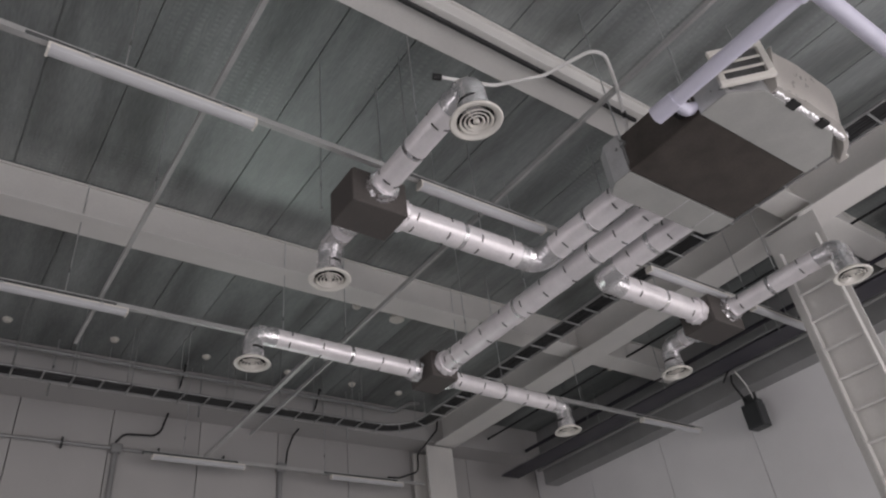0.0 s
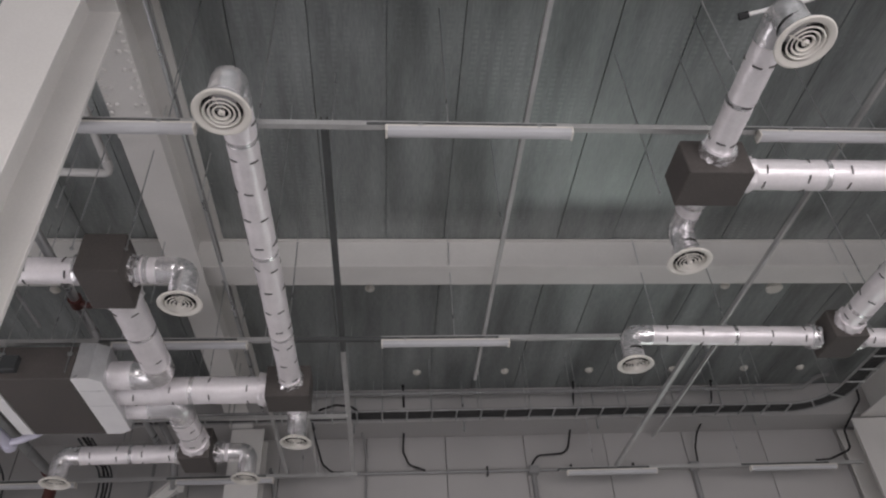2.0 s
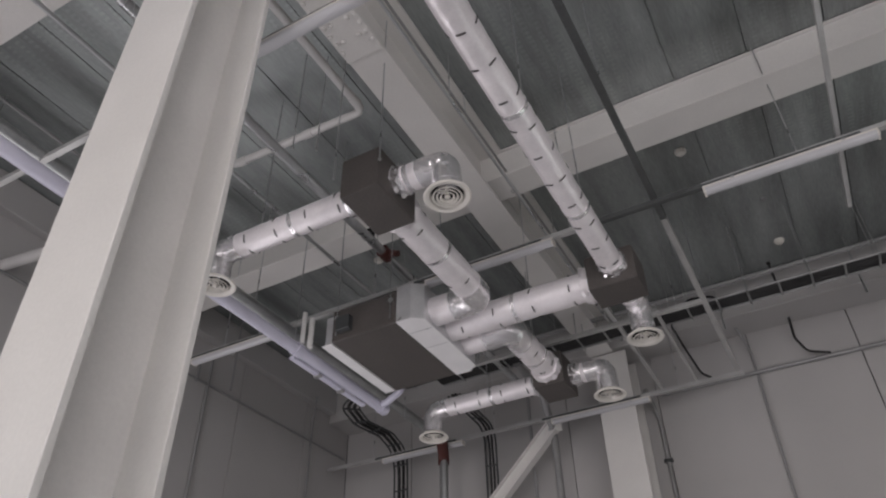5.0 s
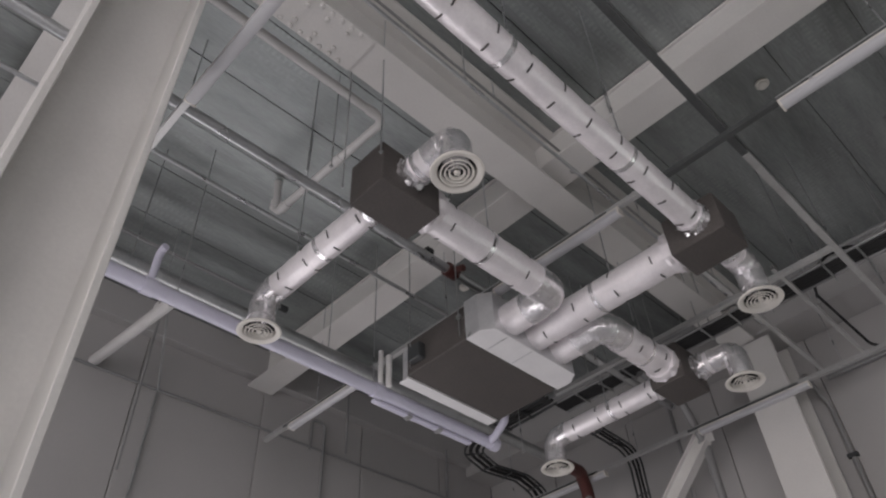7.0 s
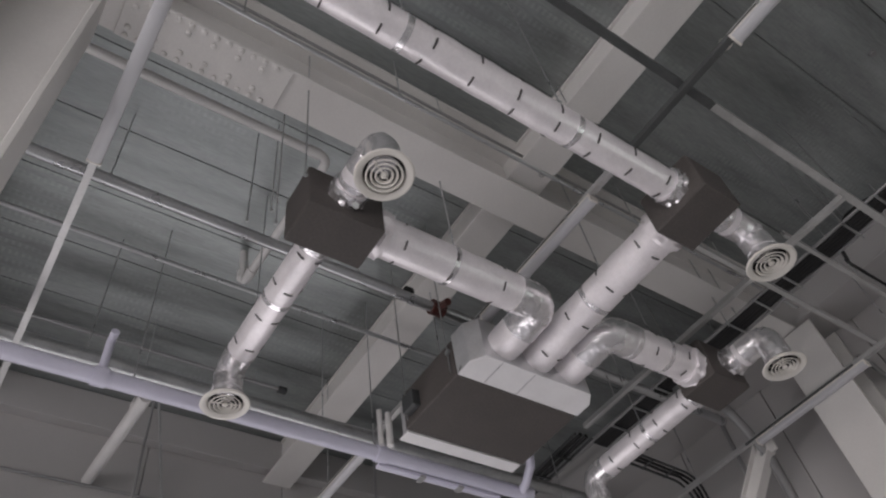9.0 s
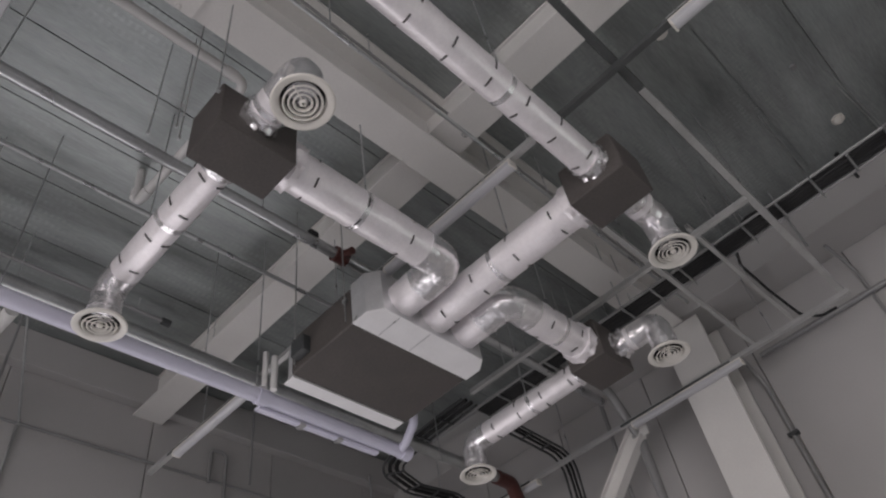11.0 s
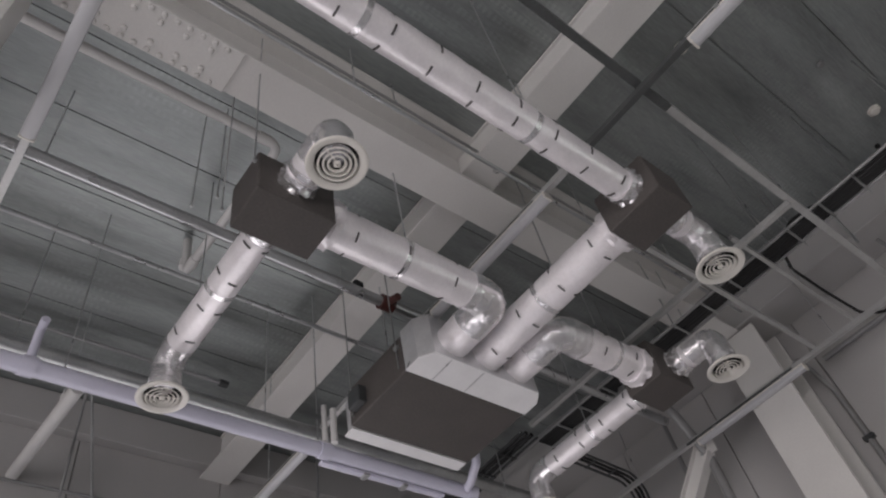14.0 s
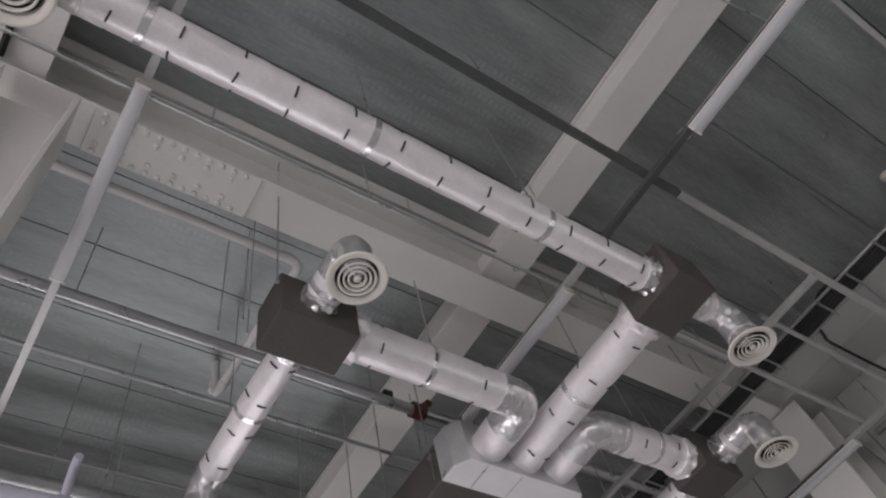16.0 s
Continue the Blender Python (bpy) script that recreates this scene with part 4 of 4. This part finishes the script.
# diagonal brace before the north wall
t = thing("brace", (-2.42, 10.56, 5.28), "white painted steel diagonal brace with a bolted end", "brace", kind="structure")
d = Vector((-0.72, 0, -0.69))
u = Vector((0.69, 0, -0.72)) * 0.075
for nm, y0, y1, k in (("web", -0.006, 0.006, 1.0), ("flange", -0.06, 0.06, 0.0), ("flange", -0.06, 0.06, 2.0)):
    bm = bmesh.new()
    if nm == "web":
        a, b = -u, u
    else:
        c = u * (1 if k else -1)
        a, b = c - u.normalized() * 0.006, c + u.normalized() * 0.006
    vs = [bm.verts.new(Vector((0, y, 0)) + q + d * s) for s in (0.1, 4.6) for y in (y0, y1) for q in (a, b)]
    for f in ((0, 1, 3, 2), (4, 6, 7, 5), (0, 2, 6, 4), (1, 5, 7, 3), (0, 4, 5, 1), (2, 3, 7, 6)):
        bm.faces.new([vs[i] for i in f])
    bmesh.ops.recalc_face_normals(bm, faces=bm.faces)
    part(nm, bm, WHITE_STEEL, t)
part("gusset", box(-0.16, 0.05, -0.008, 0.008, -0.14, 0.06, 0.002), WHITE_STEEL, t, "bolted gusset plate")
for k in range(2):
    part("bolt", box(-0.064 - 0.06 * k, -0.036 - 0.06 * k, -0.03, -0.008, -0.06 - 0.06 * k, -0.032 - 0.06 * k, 0.004), GALV, t)

# ---- detectors on the roof ----
def make_detector():
    t = thing("smoke_detector", (0, 0, 0), "round white smoke detector under the roof sheets", "detector", "smoke detectors")
    base = part("base", lathe([(0.001, 0.0), (0.055, 0.0), (0.055, -0.018), (0.001, -0.019)], 24), PLASTIC, t, smooth=True)
    part("dome", lathe([(0.001, -0.019), (0.042, -0.020), (0.036, -0.038), (0.018, -0.046), (0.001, -0.047)], 24, False), PLASTIC, base, smooth=True)
    return t


DET = make_detector()
for k, (x, y) in enumerate([(-0.02, 8.08), (-3.44, 8.08), (0.58, 10.02), (1.775, 10.02), (2.945, 10.02), (4.12, 10.02), (5.15, 10.02), (5.97, 10.02), (4.13, 8.05), (8.6, 8.0)]):
    m = pose(x, y, ZD, 0, 0, 20 * k)
    if k:
        copy_thing(DET, m)
    else:
        DET.matrix_basis = m
t = thing("ceiling_speaker", (4.73, 8.07, ZD), "round pale ceiling speaker under the roof sheets", "speaker")
part("body", lathe([(0.001, 0.0), (0.085, 0.0), (0.10, -0.04), (0.088, -0.055), (0.001, -0.057)], 28), PLASTIC, t, smooth=True)
t = thing("dark_sensor", (0.55, 9.2, ZD), "small dark sensor under the roof sheets", "sensor")
part("body", lathe([(0.001, 0.0), (0.03, 0.0), (0.026, -0.022), (0.001, -0.024)], 20), CONDUIT, t, smooth=True)
t = thing("beam_hook", (-1.43, 7.26, 6.033), "small galvanised hook below a beam", "hook")
part("ring", lathe([(0.02, -0.05), (0.028, -0.045), (0.02, -0.04)], 16), GALV, t)
part("stem", tube([(0, 0, -0.04), (0, 0, 0.0)], 0.01, 8), GALV, t)

# ---- white flexible tube from the branch elbow to the east air handler ----
t = thing("flexible_tube", (2.23, 3.66, 5.25), "white flexible tube with dark ties looping to the air handler", "flexible tube")
o = Vector((2.23, 3.66, 5.25))
part("tube", tube([p - o for p in rounded([(2.23, 3.66, 5.25), (2.60, 3.58, 5.30), (2.85, 3.36, 5.32), (3.04, 3.0, 5.36), (3.32, 3.16, 5.30), (3.62, 3.37, 5.22), (3.66, 3.43, 5.12)], 0.12, 6)], 0.013, 10), PVC_WHITE, t, smooth=True)
part("end_cap", tube([(-0.05, 0.02, 0.0), (0.0, 0.0, 0.0)], 0.022, 10), BLACK, t)
part("tie", tube([Vector((3.50, 3.285, 5.25)) - o, Vector((3.54, 3.31, 5.24)) - o], 0.017, 10), BLACK, t)

# ---- return air grille and folded cowl of the east air handler ----
t = thing("return_grille", (3.628, 2.505, 4.845), "white framed return air grille with dark fins", "grille")
t.rotation_euler = (0, 0, math.atan2(-0.22, 0.21))
for x0, x1, z0, z1 in ((-0.165, 0.165, 0.0, 0.042), (-0.165, 0.165, 0.268, 0.31), (-0.165, -0.122, 0.042, 0.268), (0.122, 0.165, 0.042, 0.268)):
    part("frame_bar", box(x0, x1, -0.026, 0.01, z0, z1, 0.006), PLASTIC, t)
# black sheet painted as the dark depth behind the fins
part("backing", box(-0.122, 0.122, 0.0, 0.008, 0.042, 0.268), DEEP_SHADE, t)
for k in range(20):
    part("fin", box(-0.119 + 0.0122 * k, -0.115 + 0.0122 * k, -0.012, -0.001, 0.046, 0.264), CONDUIT, t)
for z in (0.11, 0.185):
    part("cross_bar", box(-0.122, 0.122, -0.02, -0.013, z - 0.012, z + 0.012, 0.003), PLASTIC, t)


def folded_strip(path, rise, thick):
    """A sheet that follows a path, its width along rise."""
    bm = bmesh.new()
    rise = Vector(rise)
    pts = [Vector(p) for p in path]
    rows = []
    for k, p in enumerate(pts):
        d = (pts[min(k + 1, len(pts) - 1)] - pts[max(k - 1, 0)]).normalized()
        nrm = d.cross(rise).normalized() * thick
        rows.append([bm.verts.new(p + q + e) for q in (-rise / 2, rise / 2) for e in (-nrm, nrm)])
    for a, b in zip(rows, rows[1:]):
        for i, j in ((0, 1), (1, 3), (3, 2), (2, 0)):
            bm.faces.new((a[i], a[j], b[j], b[i]))
    for r in (rows[0], rows[-1]):
        bm.faces.new((r[0], r[1], r[3], r[2]))
    bmesh.ops.recalc_face_normals(bm, faces=bm.faces)
    return bm


t = thing("return_cowl", (4.3, 2.43, 4.99), "white folded sheet cowl wrapped round the return of the air handler", "sheet cowl")
curve = rounded([(-0.47, 0.0, 0.0), (-0.2, -0.022, 0.0), (0.22, -0.015, 0.0), (0.42, 0.05, -0.005), (0.53, 0.17, -0.02)], 0.16)
part("panel", folded_strip(curve, (0.0, -0.075, 0.30), 0.005), COWL_SHEET, t, smooth=False)
part("edge_fold", folded_strip([p + Vector((0, 0.022, -0.148)) for p in curve], (0.0, 0.035, 0.0), 0.004), COWL_SHEET, t)
part("side_flange", folded_strip([(-0.478, -0.03, 0.0), (-0.468, 0.055, 0.0)], (0.0, -0.075, 0.30), 0.005), COWL_SHEET, t)
part("end_tab", box(0.50, 0.545, 0.13, 0.21, -0.165, 0.10, 0.006), COWL_SHEET, t)


def crumpled(seed):
    def f(k, a):
        return 1.0 + 0.35 * noise.noise((k * 0.8 + seed, 2 * math.cos(a), 2 * math.sin(a)))
    return f


part("foil_fold", tube(even((-0.46, 0.045, -0.125), (0.36, 0.05, -0.125), 0.03), 0.034, 12, True, crumpled(3)), FOIL_SHINY, t, "crumpled foil fold", smooth=True)
for x in (-0.27, 0.06):
    # solid black blocks paint the shade inside two openings
    part("opening", box(x - 0.045, x + 0.045, 0.01, 0.075, -0.168, -0.145, 0.004), DEEP_SHADE, t)

# ---- fixed ladder on the east column ----
t = thing("fixed_ladder", (EX - 0.3, 3.89, 0), "white painted fixed ladder up a steel column", "ladder")
for y in (-0.2, 0.2):
    part("ladder_rail", box(-0.03, 0.03, y - 0.012, y + 0.012, 0, 5.6, 0.003), WHITE_STEEL, t)
for k in range(18):
    part("ladder_rung", tube([(0, -0.19, 0.3 + 0.3 * k), (0, 0.19, 0.3 + 0.3 * k)], 0.018, 8), WHITE_STEEL, t)

# ---- loudspeaker box before the east wall ----
t = thing("wall_speaker", (9.25, 6.32, 4.93), "dark grey box speaker with cables below the east cable ladder", "speaker")
part("cabinet", box(-0.10, 0.10, -0.125, 0.125, 0.02, 0.36, 0.015), DARKBOX, t)
part("bracket", box(-0.015, 0.015, -0.1, 0.1, 0.36, 0.5, 0.004), DARKBOX, t)
part("wall_arm", box(0.015, 0.25, -0.03, 0.03, 0.42, 0.47, 0.004), DARKBOX, t)
part("cable", tube(rounded([(0, 0.05, 0.4), (-0.1, 0.12, 0.7), (-0.3, -0.05, 0.85), (-0.5, 0.0, 0.6)], 0.1), 0.014, 8), BLACK, t)
part("cable", tube(rounded([(0, -0.06, 0.4), (-0.05, -0.05, 0.62), (-0.3, -0.1, 0.75)], 0.1), 0.012, 8), PVC_WHITE, t)
